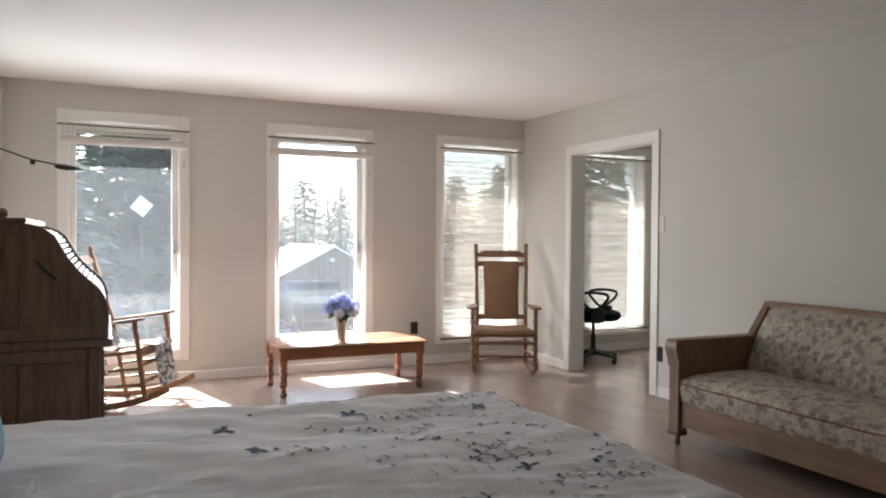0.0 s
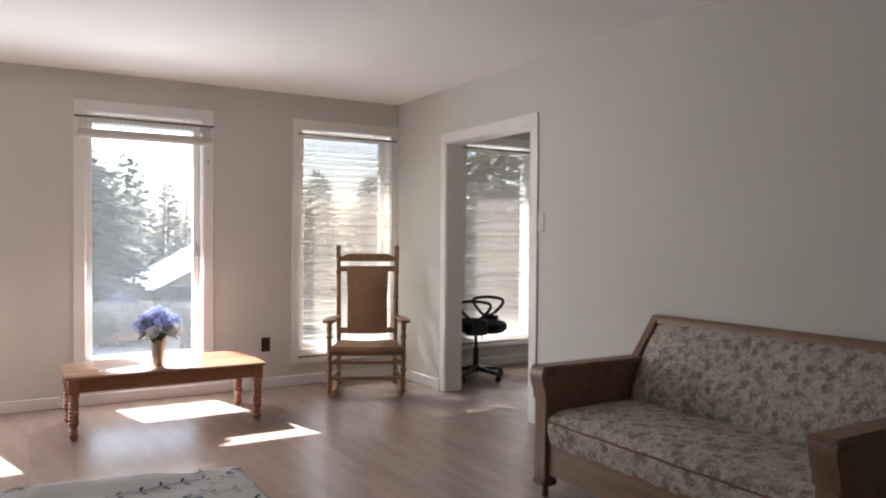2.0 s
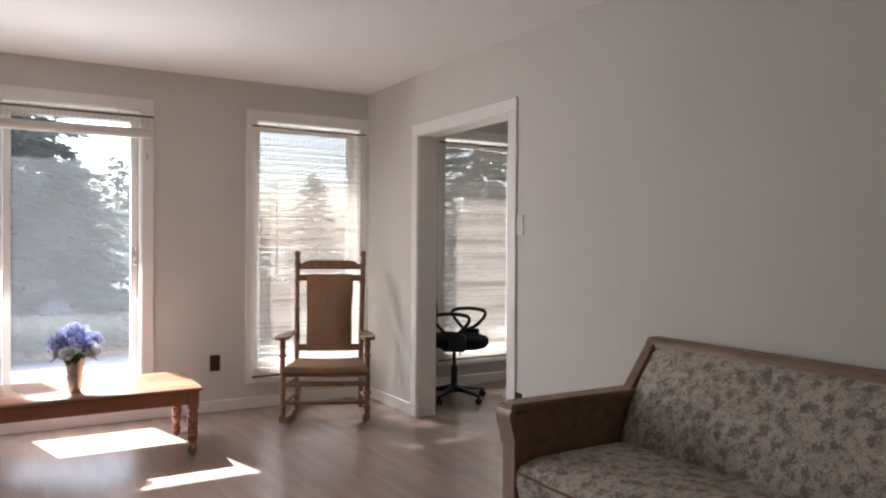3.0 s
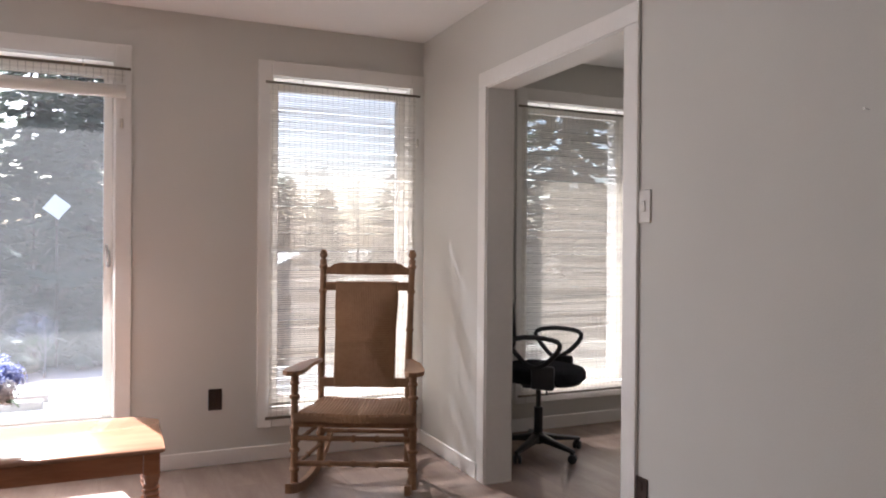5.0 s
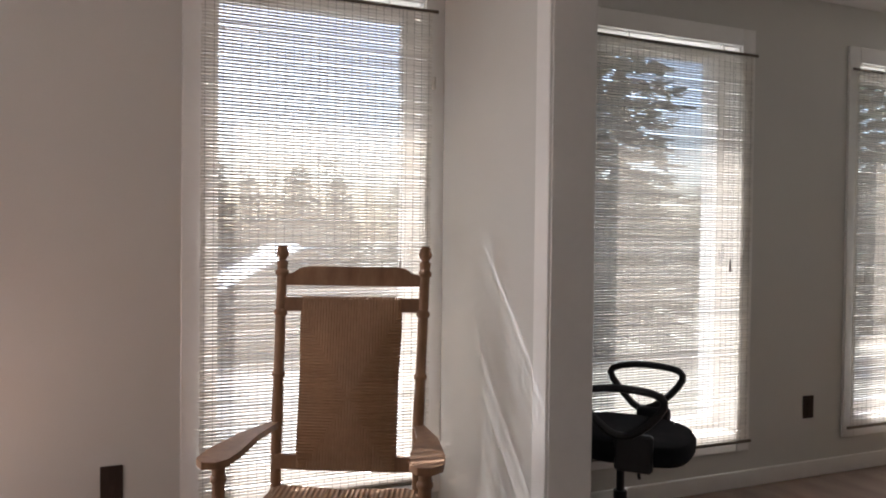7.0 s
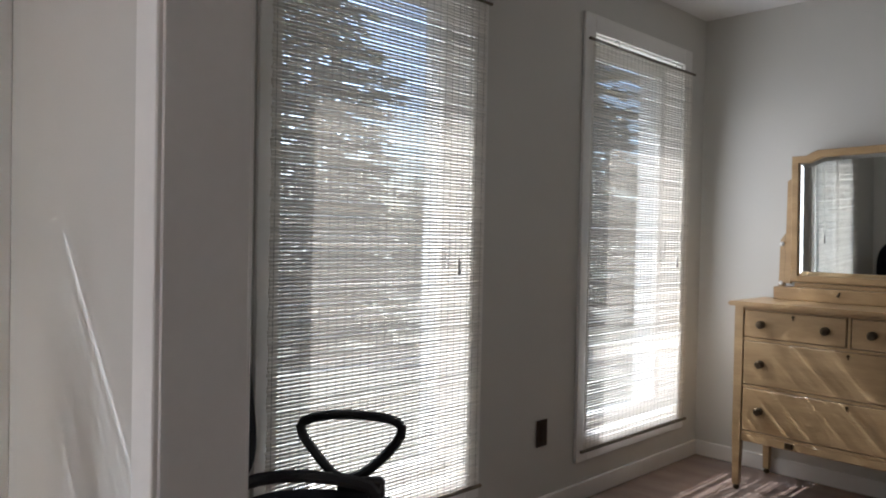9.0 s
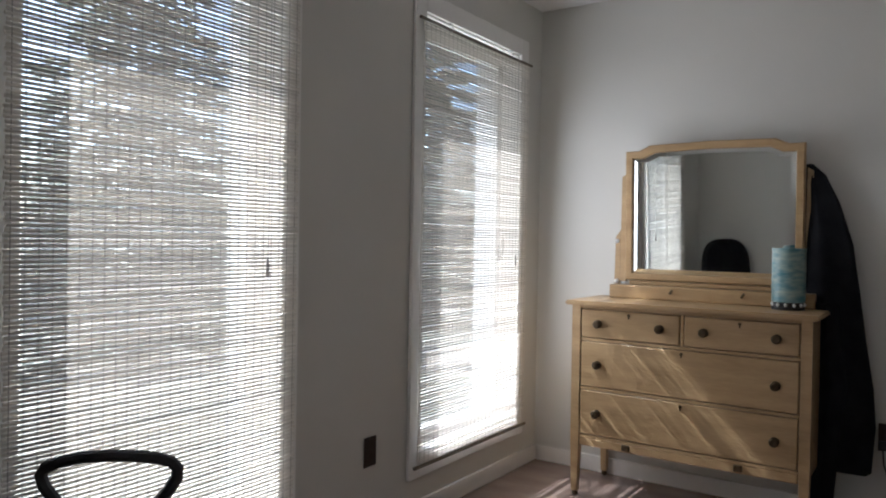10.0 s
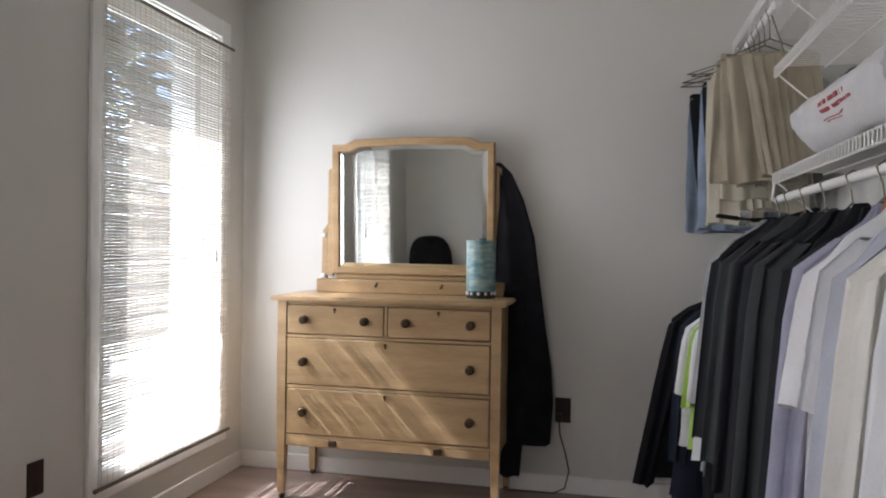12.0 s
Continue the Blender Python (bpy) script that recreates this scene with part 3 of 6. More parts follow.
# ---- rocking chairs ----
def rocking_chair(m, label, panel=True):
    ch = thing("rocking_chair", m, label, "rocking chair", "rocking chairs")
    wood = M["maple"]
    for s in (-1, 1):
        part("front_leg", turned(bmesh.new(), (s * 0.265, -0.23, 0.05), (s * 0.265, -0.23, 0.59), 0.019,
                                 ((0.16, 1.2), (0.33, 1.25), (0.52, 1.1), (0.80, 1.25), (0.92, 1.1))), wood, ch)
        post = bmesh.new()
        turned(post, (s * 0.215, 0.13, 0.05), (s * 0.216, 0.155, 0.60), 0.018, ((0.3, 1.15), (0.6, 1.15)))
        turned(post, (s * 0.216, 0.155, 0.60), (s * 0.226, 0.252, 1.125), 0.018, ((0.30, 1.1), (0.68, 1.15), (0.93, 1.15)))
        top = Matrix.Translation((s * 0.226, 0.252, 1.122))
        lathe(post, [(0.018, 0), (0.012, 0.006), (0.011, 0.010), (0.019, 0.022), (0.021, 0.032), (0.016, 0.044), (0.017, 0.050), (0.010, 0.058)], 12, top)
        part("back_post", post, wood, ch)
        arm = bmesh.new()
        pts = [(0.235, 0.15), (0.205, 0.15), (0.225, 0.0), (0.222, -0.18), (0.228, -0.26), (0.25, -0.298), (0.285, -0.298), (0.312, -0.262), (0.314, -0.18), (0.285, 0.0)]
        prism(arm, [(s * x, y, 0.590 + 0.02 * (0.15 - y) * 0.3) for x, y in pts], (0, 0, 0.02))
        part("armrest", arm, wood, ch)
        rock = bmesh.new()
        arc = [(s * (0.255 - 0.03 * (y + 0.43)), y, 0.024 + 0.42 * (y - 0.02) ** 2) for y in np.linspace(-0.40, 0.50, 13)]
        rings = [[Vector(p) + Vector((dx, 0, dz)) for dx, dz in ((-0.013, -0.022), (0.013, -0.022), (0.013, 0.022), (-0.013, 0.022))] for p in arc]
        part("rocker", loft(rock, rings), wood, ch)
        for z, dz in ((0.26, 0.0), (0.15, 0.0)):
            part("side_rung", turned(bmesh.new(), (s * 0.265, -0.23, z), (s * 0.215, 0.135, z + 0.01), 0.011, ((0.5, 1.2),), 8), wood, ch)
    for z, r in ((0.285, 0.014), (0.165, 0.014)):
        part("front_rung", turned(bmesh.new(), (-0.265, -0.23, z), (0.265, -0.23, z), r, ((0.3, 1.15), (0.5, 1.2), (0.7, 1.15)), 10), wood, ch)
    part("back_rung", turned(bmesh.new(), (-0.215, 0.135, 0.23), (0.215, 0.135, 0.23), 0.012, (), 8), wood, ch)
    part("front_rail", tube(bmesh.new(), [(-0.265, -0.235, 0.352), (0.265, -0.235, 0.352)], 0.014, 8), wood, ch)
    seat = bmesh.new()
    rings = []
    for y, w, dz in ((-0.262, 0.262, -0.018), (-0.25, 0.275, 0.0), (-0.1, 0.255, -0.006), (0.05, 0.232, -0.008), (0.13, 0.222, 0.0), (0.145, 0.215, -0.012)):
        rings.append([Vector((x * w, y, z)) for x, z in ((-1, 0.37), (-1, 0.40 + dz), (-0.85, 0.412 + dz), (0, 0.402 + dz), (0.85, 0.412 + dz), (1, 0.40 + dz), (1, 0.37), (0, 0.365))])
    part("seat", loft(seat, rings), M["rush"], ch, "woven rush seat")

    def back_y(z):
        return 0.155 + (z - 0.60) * 0.185
    crest = bmesh.new()
    out = [(-0.222, 1.047), (0.222, 1.047), (0.222, 1.082), (0.19, 1.088), (0.168, 1.104), (0.14, 1.110), (-0.14, 1.110), (-0.168, 1.104), (-0.19, 1.088), (-0.222, 1.082)]
    prism(crest, [(x, back_y(z) - 0.008, z) for x, z in out], (0, 0.017, 0))
    part("crest_rail", crest, wood, ch)
    if panel:
        for z in (0.985, 0.487):
            b = bmesh.new()
            prism(b, [(-0.22, back_y(z - 0.022) - 0.009, z - 0.022), (0.22, back_y(z - 0.022) - 0.009, z - 0.022), (0.22, back_y(z + 0.022) - 0.009, z + 0.022), (-0.22, back_y(z + 0.022) - 0.009, z + 0.022)], (0, 0.018, 0))
            part("back_rail", b, wood, ch)
        pn = bmesh.new()
        rings = []
        for z, t in ((0.462, 0.004), (0.47, 0.016), (0.6, 0.015), (0.75, 0.013), (0.9, 0.015), (1.003, 0.016), (1.011, 0.005)):
            w = 0.152 if z < 0.9 else 0.158
            rings.append([Vector((x * w, back_y(z) + y * t, z)) for x, y in ((-1, -0.4), (-0.93, -1), (0, -1.15), (0.93, -1), (1, -0.4), (1, 0.4), (0.93, 1), (0, 1), (-0.93, 1), (-1, 0.4))])
        part("woven_back", loft(pn, rings), M["rush"], ch, "woven rush back panel")
    else:
        for z in (0.93, 0.79, 0.66):
            b = bmesh.new()
            prism(b, [(x, back_y(zz) - 0.006, zz) for x, zz in ((-0.218, z - 0.02), (0.218, z - 0.02), (0.218, z + 0.015), (0.1, z + 0.03), (-0.1, z + 0.03), (-0.218, z + 0.015))], (0, 0.013, 0))
            part("back_slat", b, wood, ch)
    return ch


rocking_chair(pose(2.775, 6.105, 0, 0, 0, -25.5) @ Matrix.Diagonal((1.065, 1, 1, 1)), "brown wooden rocking chair with woven rush seat and back")
rocking_chair(pose(-0.41, 5.97, 0.0145, -8, 0, 64), "ladder-back wooden rocking chair with a throw on its seat", panel=False)

# knitted throw over the second chair's seat
throw = thing("knitted_throw", pose(-0.41, 5.97, 0.0145, -8, 0, 64), "dark and white knitted throw draped over a rocking chair", "throw")
tb = bmesh.new()
rows = []
rnd = random.Random(4)
path_pts = [(0.11, 0.55), (0.10, 0.46), (0.06, 0.425), (-0.10, 0.424), (-0.25, 0.424), (-0.285, 0.40), (-0.29, 0.30), (-0.30, 0.18), (-0.305, 0.10)]
for j, (y, z) in enumerate(path_pts):
    rows.append([Vector((-0.14 + 0.30 * i / 10 + 0.012 * math.sin(j * 1.7), y + 0.010 * math.sin(i * 2.1 + j), z + 0.006 * math.sin(i * 1.9 + j * 1.3))) for i in range(11)])
vs = [[tb.verts.new(p) for p in r] for r in rows]
for r0, r1 in zip(vs, vs[1:]):
    for i in range(10):
        tb.faces.new((r0[i], r0[i + 1], r1[i + 1], r1[i]))
bmesh.ops.solidify(tb, geom=tb.faces[:], thickness=0.012)
knit = material("knit", (0.05, 0.055, 0.075), (0.62, 0.60, 0.56), 30, rough=0.95, bump=0.9, fine=90, contrast=0.10)
part("cloth", tb, knit, throw)

# ---- coffee table with flowers ----
table = thing("coffee_table", pose(1.215, 5.965, -0.0), "low reddish pine coffee table with turned legs", "coffee table")
tt = bmesh.new()
hx, hy, c = 0.612, 0.322, 0.085
out = [(-hx + 0.006, -0.286), (hx - 0.006, -0.286), (hx, -0.280), (hx, hy - c), (hx - c, hy), (-hx + c, hy), (-hx, hy - c), (-hx, -0.280)]
rings = [[Vector((x * f, y * f2, z)) for x, y in out] for f, f2, z in ((0.985, 0.97, 0.366), (1.0, 1.0, 0.373), (1.0, 1.0, 0.384), (0.99, 0.98, 0.390))]
part("tabletop", loft(tt, rings), M["pine_top"], table)
for y0 in (-0.262, 0.242):
    part("apron", boxed(-0.53, y0, 0.287, 0.53, y0 + 0.02, 0.366, r=0.002), M["pine"], table)
for x0 in (-0.582, 0.562):
    part("end_apron", boxed(x0, -0.22, 0.287, x0 + 0.02, 0.22, 0.366, r=0.002), M["pine"], table)
for sx in (-1, 1):
    for sy in (-1, 1):
        lg = bmesh.new()
        x, y = sx * 0.562, sy * 0.245
        box(lg, x - 0.031, y - 0.031, 0.280, x + 0.031, y + 0.031, 0.366, r=0.003)
        prof = [(0.015, 0.0), (0.024, 0.012), (0.029, 0.03), (0.019, 0.048), (0.028, 0.058), (0.019, 0.07), (0.026, 0.09)]
        for q in range(6):
            prof += [(0.034, 0.105 + q * 0.024), (0.026, 0.117 + q * 0.024)]
        prof += [(0.030, 0.255), (0.034, 0.268), (0.030, 0.286)]
        lathe(lg, prof, 14, Matrix.Translation((x, y, 0)))
        part("leg", lg, M["pine"], table)

vase = thing("tin_vase", pose(1.165, 5.90, 0.390), "tapered galvanised tin bucket used as a vase", "vase")
lathe_bm = lathe(bmesh.new(), [(0.030, 0.0), (0.032, 0.004), (0.052, 0.185), (0.055, 0.188), (0.055, 0.194), (0.050, 0.194), (0.046, 0.16), (0.03, 0.05)], 24)
part("bucket", lathe_bm, M["tin"], vase)
bouquet = thing("hydrangea_bouquet", pose(1.165, 5.90, 0.390), "bunch of blue and white hydrangeas in a tin vase", "flowers")
rnd = random.Random(7)
heads = [(-0.075, -0.02, 0.275, 0.058, 0), (0.02, -0.05, 0.29, 0.062, 0), (0.085, 0.0, 0.27, 0.058, 0), (-0.03, 0.05, 0.30, 0.060, 0), (0.055, 0.055, 0.295, 0.058, 0),
         (-0.045, -0.085, 0.225, 0.034, 1), (-0.09, 0.05, 0.255, 0.048, 0), (0.085, -0.07, 0.235, 0.038, 1), (0.0, 0.0, 0.33, 0.05, 0)]
for hxx, hyy, hz, hr, white in heads:
    fb = bmesh.new()
    for q in range(75):
        n = Vector((rnd.gauss(0, 1), rnd.gauss(0, 1), rnd.gauss(0.25, 1))).normalized()
        p = Vector((hxx, hyy, hz)) + n * hr * rnd.uniform(0.72, 1.18)
        u = n.orthogonal().normalized()
        u.rotate(Matrix.Rotation(rnd.uniform(0, 6.28), 3, n))
        v = n.cross(u)
        for k in range(4):
            d1, d2 = (u, v) if k % 2 == 0 else (v, -u)
            sg = 1 if k < 2 else -1
            a, bb = d1 * sg, d2 * sg
            r = 0.012
            try:
                fb.faces.new([fb.verts.new(p + w) for w in (n * 0.001, (a * 0.9 + bb * 0.45) * r + n * 0.004, a * r * 1.35 + n * 0.006, (a * 0.9 - bb * 0.45) * r + n * 0.004)])
            except ValueError:
                pass
    lathe(fb, [(0.001, -hr * 0.7), (hr * 0.6, -hr * 0.4), (hr * 0.75, 0), (hr * 0.5, hr * 0.5), (0.001, hr * 0.7)], 8, Matrix.Translation((hxx, hyy, hz)))
    part("flower_head", fb, M["petal_white" if white else "petal_blue"], bouquet, "white hydrangea head" if white else "blue hydrangea head")
    part("stem", tube(bmesh.new(), [(hxx * 0.2, hyy * 0.2, 0.03), (hxx * 0.4, hyy * 0.4, 0.18), (hxx, hyy, hz - hr * 0.5)], 0.003, 6), M["leaf"], bouquet)


def leaf_shape(bm, base, way, size, droop=0.4):
    way = Vector(way).normalized()
    side = way.cross(Vector((0, 0, 1))).normalized()
    L, R, C = [], [], []
    for t, w in ((0, 0.02), (0.2, 0.30), (0.45, 0.42), (0.75, 0.26), (1.0, 0.01)):
        p = Vector(base) + way * size * t - Vector((0, 0, droop * size * t * t))
        C.append(bm.verts.new(p))
        L.append(bm.verts.new(p + side * size * w + Vector((0, 0, size * 0.06))))
        R.append(bm.verts.new(p - side * size * w + Vector((0, 0, size * 0.06))))
    for i in range(4):
        bm.faces.new((C[i], C[i + 1], L[i + 1], L[i]))
        bm.faces.new((C[i], R[i], R[i + 1], C[i + 1]))


for q in range(9):
    ang = q * 0.698 + rnd.uniform(-0.2, 0.2)
    lb = bmesh.new()
    leaf_shape(lb, (0.03 * math.cos(ang), 0.03 * math.sin(ang), 0.20 + 0.01 * (q % 3)), (math.cos(ang), math.sin(ang), 0.25), 0.10, 0.7)
    bmesh.ops.solidify(lb, geom=lb.faces[:], thickness=0.001)
    part("leaf", lb, M["leaf"], bouquet)

# ---- sofa ----
sofa = thing("sofa", None, "oak-framed antique sofa with faded floral upholstery", "sofa")
SX0, SX1, SYA, SYB = 2.505, 3.335, 2.075, 3.59
for ya, yb in ((SYA, SYA + 0.085), (SYB - 0.085, SYB)):
    a = bmesh.new()
    box(a, SX0 + 0.075, ya + 0.018, 0.12, SX1 - 0.02, yb - 0.018, 0.605, r=0.003)
    part("arm_panel", a, M["oak"], sofa)
    pst = bmesh.new()
    box(pst, SX0, ya, 0.075, SX0 + 0.075, yb, 0.60, r=0.006)
    part("front_post", pst, M["oak_up"], sofa)
    scroll = bmesh.new()
    prof = [(SX0 - 0.018, 0.618), (SX0 - 0.026, 0.60), (SX0 - 0.026, 0.575), (SX0 - 0.018, 0.545), (SX0 - 0.006, 0.51), (SX0 - 0.002, 0.47), (SX0, 0.47), (SX0, 0.618)]
    prism(scroll, [(x, ya - 0.004, z) for x, z in prof], (0, yb - ya + 0.008, 0))
    part("scroll", scroll, M["oak_up"], sofa)
    part("arm_cap", boxed(SX0 - 0.02, ya - 0.006, 0.605, SX1 - 0.10, yb + 0.006, 0.634, r=0.006, seg=2), M["oak"], sofa)
    bp = bmesh.new()
    prism(bp, [(3.10, ya + 0.02, 0.60), (3.16, ya + 0.02, 0.60), (3.322, ya + 0.02, 0.824), (3.268, ya + 0.02, 0.824)], (0, yb - ya - 0.04, 0))
    part("back_post", bp, M["oak_up"], sofa)
    for fx in (SX0 + 0.035, SX1 - 0.05):
        ft = bmesh.new()
        box(ft, fx - 0.045, ya - 0.004, 0.06, fx + 0.04, yb + 0.004, 0.092, r=0.008, seg=2)
        lathe(ft, [(0.010, 0.0), (0.016, 0.006), (0.018, 0.02), (0.014, 0.04), (0.02, 0.062)], 12, Matrix.Translation((fx, (ya + yb) / 2, 0)))
        part("foot", ft, M["oak_dark"], sofa)
part("front_rail", boxed(SX0 + 0.02, SYA + 0.086, 0.115, SX0 + 0.05, SYB - 0.086, 0.285, r=0.004), M["oak"], sofa)
part("back_panel", boxed(SX1 - 0.045, SYA + 0.086, 0.12, SX1 - 0.02, SYB - 0.086, 0.60, r=0.003), M["oak"], sofa)
rail = bmesh.new()
prism(rail, [(3.262, SYA + 0.02, 0.794), (3.315, SYA + 0.02, 0.794), (3.335, SYA + 0.02, 0.826), (3.330, SYA + 0.02, 0.838), (3.276, SYA + 0.02, 0.838), (3.262, SYA + 0.02, 0.82)], (0, SYB - SYA - 0.04, 0))
part("top_rail", rail, M["oak"], sofa)
sq = bmesh.new()
rings = []
n = 26
for j in range(n + 1):
    y = SYA + 0.088 + (SYB - SYA - 0.176) * j / n
    e = min(1.0, min(j, n - j) / 2.0 + 0.35)
    wob = 0.004 * math.sin(j * 1.3)
    hem = 0.265 + 0.006 * math.sin(j * 2.7) + 0.004 * math.sin(j * 5.1)
    prof = [(SX0 + 0.055, 0.265), (SX0 + 0.020, hem), (SX0 + 0.006, 0.33 + wob), (SX0 + 0.010, 0.378), (SX0 + 0.030, 0.398 + 0.01 * e), (SX0 + 0.10, 0.408 + 0.022 * e + wob), (SX0 + 0.30, 0.41 + 0.035 * e), (SX0 + 0.52, 0.415 + 0.02 * e), (SX0 + 0.62, 0.40), (SX0 + 0.62, 0.265)]
    rings.append([Vector((x, y, z)) for x, z in prof])
seat = part("seat", loft(sq, rings), M["floral"], sofa, "floral upholstered seat with a red piped edge")
part("piping", tube(bmesh.new(), [(SX0 + 0.009, SYA + 0.09 + (SYB - SYA - 0.18) * j / 14, 0.374 + 0.002 * math.sin(j * 2)) for j in range(15)], 0.005, 6), M["piping"], seat, "thin red piping")
bq = bmesh.new()
rings = []
for j in range(n + 1):
    y = SYA + 0.088 + (SYB - SYA - 0.176) * j / n
    e = min(1.0, min(j, n - j) / 2.0 + 0.3)
    prof = [(3.06, 0.36), (3.055 - 0.02 * e, 0.44), (3.105 - 0.035 * e, 0.56), (3.17 - 0.03 * e, 0.68), (3.24 - 0.015 * e, 0.782), (3.27, 0.808), (3.29, 0.79), (3.19, 0.56), (3.14, 0.36)]
    rings.append([Vector((x, y, z)) for x, z in prof])
part("backrest", loft(bq, rings), M["floral"], sofa, "floral upholstered backrest")

# ---- bed ----
BX0, BX1, BY0, BY1, BZ = -1.22, 0.95, 1.50, 3.0, 0.595
bed = thing("bed", None, "low double bed under a white duvet", "bed")
part("mattress", boxed(BX0 + 0.02, BY0 + 0.05, 0.28, BX1 - 0.07, BY1 - 0.07, 0.53, r=0.05, seg=3), M["sheet"], bed)
part("base", boxed(BX0 + 0.03, BY0 + 0.08, 0.08, BX1 - 0.10, BY1 - 0.10, 0.278, r=0.01), M["oak_dark"], bed)
for lx in (BX0 + 0.10, BX1 - 0.17):
    for ly in (BY0 + 0.15, BY1 - 0.17):
        part("leg", lathe(bmesh.new(), [(0.025, 0), (0.032, 0.01), (0.035, 0.08)], 10, Matrix.Translation((lx, ly, 0))), M["oak_dark"], bed)


def duvet_z(x, y):
    def fall(d):
        d = max(0.0, min(1.0, d / 0.10))
        return 1 - (1 - d) ** 2.6
    yl = y + 0.10 * (x - 0.1)
    f = fall(BX1 - x) * fall(BY1 - yl) * fall(yl - BY0)
    z = BZ + 0.018 * noise.noise((x * 2.2, y * 2.6, 0)) + 0.010 * noise.noise((x * 6, y * 9, 3)) + 0.004 * noise.noise((x * 14, y * 30, 7))
    return 0.20 + (z - 0.20) * f + (1 - f) * 0.02 * math.sin(14 * (x + y))


duvet = thing("duvet", None, "white cotton duvet printed with blue flowers and twigs", "duvet")
db = bmesh.new()
gx, gy = 110, 100
vs = []
for j in range(gy + 1):
    v = j / gy
    y = BY0 + (BY1 - BY0) * (v + 0.045 * math.sin(v * math.tau * -1))
    row = []
    for i in range(gx + 1):
        u = i / gx
        x = BX0 + (BX1 - BX0) * (1 - (1 - u) ** 1.35)
        ys_ = y - 0.10 * (x - 0.1)
        row.append(db.verts.new((x, ys_, duvet_z(x, ys_))))
    vs.append(row)
for r0, r1 in zip(vs, vs[1:]):
    for i in range(gx):
        db.faces.new((r0[i], r0[i + 1], r1[i + 1], r1[i]))
part("cover", db, M["sheet"], duvet)


def print_blob(bm, x, y, ang, lx, ly):
    """A flat printed petal that lies on the duvet."""
    ring = []
    ca, sa = math.cos(ang), math.sin(ang)
    for k in range(10):
        t = k * math.tau / 10
        px, py = lx * math.cos(t), ly * math.sin(t) * (0.75 + 0.25 * math.cos(t))
        qx, qy = x + ca * px - sa * py, y + sa * px + ca * py
        if qx > BX1 - 0.02 or qy > BY1 - 0.02:
            return
        ring.append(Vector((qx, qy, duvet_z(qx, qy) + 0.003)))
    cv = bm.verts.new(sum(ring, Vector()) / 10 + Vector((0, 0, 0.001)))
    rv = [bm.verts.new(p) for p in ring]
    for k in range(10):
        bm.faces.new((cv, rv[k], rv[(k + 1) % 10]))


rnd = random.Random(21)
spots = [(rnd.uniform(0.10, 0.88), rnd.uniform(BY0 + 0.1, BY1 - 0.08)) for _ in range(34)]
spots += [(rnd.uniform(-0.25, 0.1), rnd.uniform(1.5, 2.9)) for _ in range(7)]
for x, y in spots:
    fb = bmesh.new()
    big = rnd.random() < 0.22
    s = rnd.uniform(0.022, 0.032) if big else rnd.uniform(0.010, 0.016)
    petals = rnd.choice((3, 4)) if big else rnd.choice((2, 3))
    a0 = rnd.uniform(0, 6.28)
    for k in range(petals):
        a = a0 + k * (math.tau / 5 if big else 0.9) + rnd.uniform(-0.15, 0.15)
        print_blob(fb, x + s * 0.8 * math.cos(a), y + s * 0.8 * math.sin(a), a, s * 0.9, s * 0.5)
    if len(fb.faces):
        part("flower_print", fb, M["ink_blue" if rnd.random() < 0.7 else "ink_dark"], duvet)
    else:
        fb.free()
prints = {True: (bmesh.new(), bmesh.new()), False: (bmesh.new(), bmesh.new())}
for q in range(40):
    x, y = rnd.uniform(0.1, 0.84), rnd.uniform(BY0 + 0.1, BY1 - 0.15)
    ang = rnd.gauss(0.05, 0.32) + (math.pi if rnd.random() < 0.3 else 0)
    tb, lb2 = prints[rnd.random() < 0.4]
    pts = []
    for k in range(10):
        ang += rnd.uniform(-0.22, 0.22)
        x += 0.028 * math.cos(ang)
        y += 0.028 * math.sin(ang)
        if x > BX1 - 0.05 or y > BY1 - 0.05:
            break
        pts.append((x, y))
        if k % 2:
            print_blob(lb2, x + 0.014 * math.cos(ang + 1.2), y + 0.014 * math.sin(ang + 1.2), ang + 1.0, 0.013, 0.006)
            print_blob(lb2, x + 0.014 * math.cos(ang - 1.2), y + 0.014 * math.sin(ang - 1.2), ang - 1.0, 0.011, 0.005)
    for (xa, ya), (xb, yb) in zip(pts, pts[1:]):
        nx, ny = -(yb - ya), xb - xa
        ln = math.hypot(nx, ny)
        nx, ny = nx / ln * 0.0016, ny / ln * 0.0016
        q4 = [(xa + nx, ya + ny), (xa - nx, ya - ny), (xb - nx, yb - ny), (xb + nx, yb + ny)]
        tb.faces.new([tb.verts.new((px, py, duvet_z(px, py) + 0.0035)) for px, py in q4])
for dark, (tb, lb2) in prints.items():
    for nm, bm2 in (("twig_print", tb), ("leaf_print", lb2)):
        tagged(part(nm, bm2, M["ink_dark" if dark else "ink_grey"], duvet), kind="stuff")

pillow = thing("pillow", pose(-0.945, 2.34, 0.825, 0, 66, 8), "light blue pillow propped at the head of the bed", "pillow")
pb = bmesh.new()
rings = []
for j in range(13):
    v = -1 + 2 * j / 12
    w = (1 - abs(v) ** 3.5) ** 0.5 if abs(v) < 1 else 0.05
    rings.append([Vector((0.20 * max(0.9, w) * math.copysign(abs(math.cos(t)) ** 0.6, math.cos(t)), 0.32 * v, 0.085 * max(w, 0.06) * math.copysign(abs(math.sin(t)) ** 0.8, math.sin(t)))) for t in np.linspace(0, math.tau, 20, endpoint=False)])
part("cushion", loft(pb, rings), M["blue_cloth"], pillow)

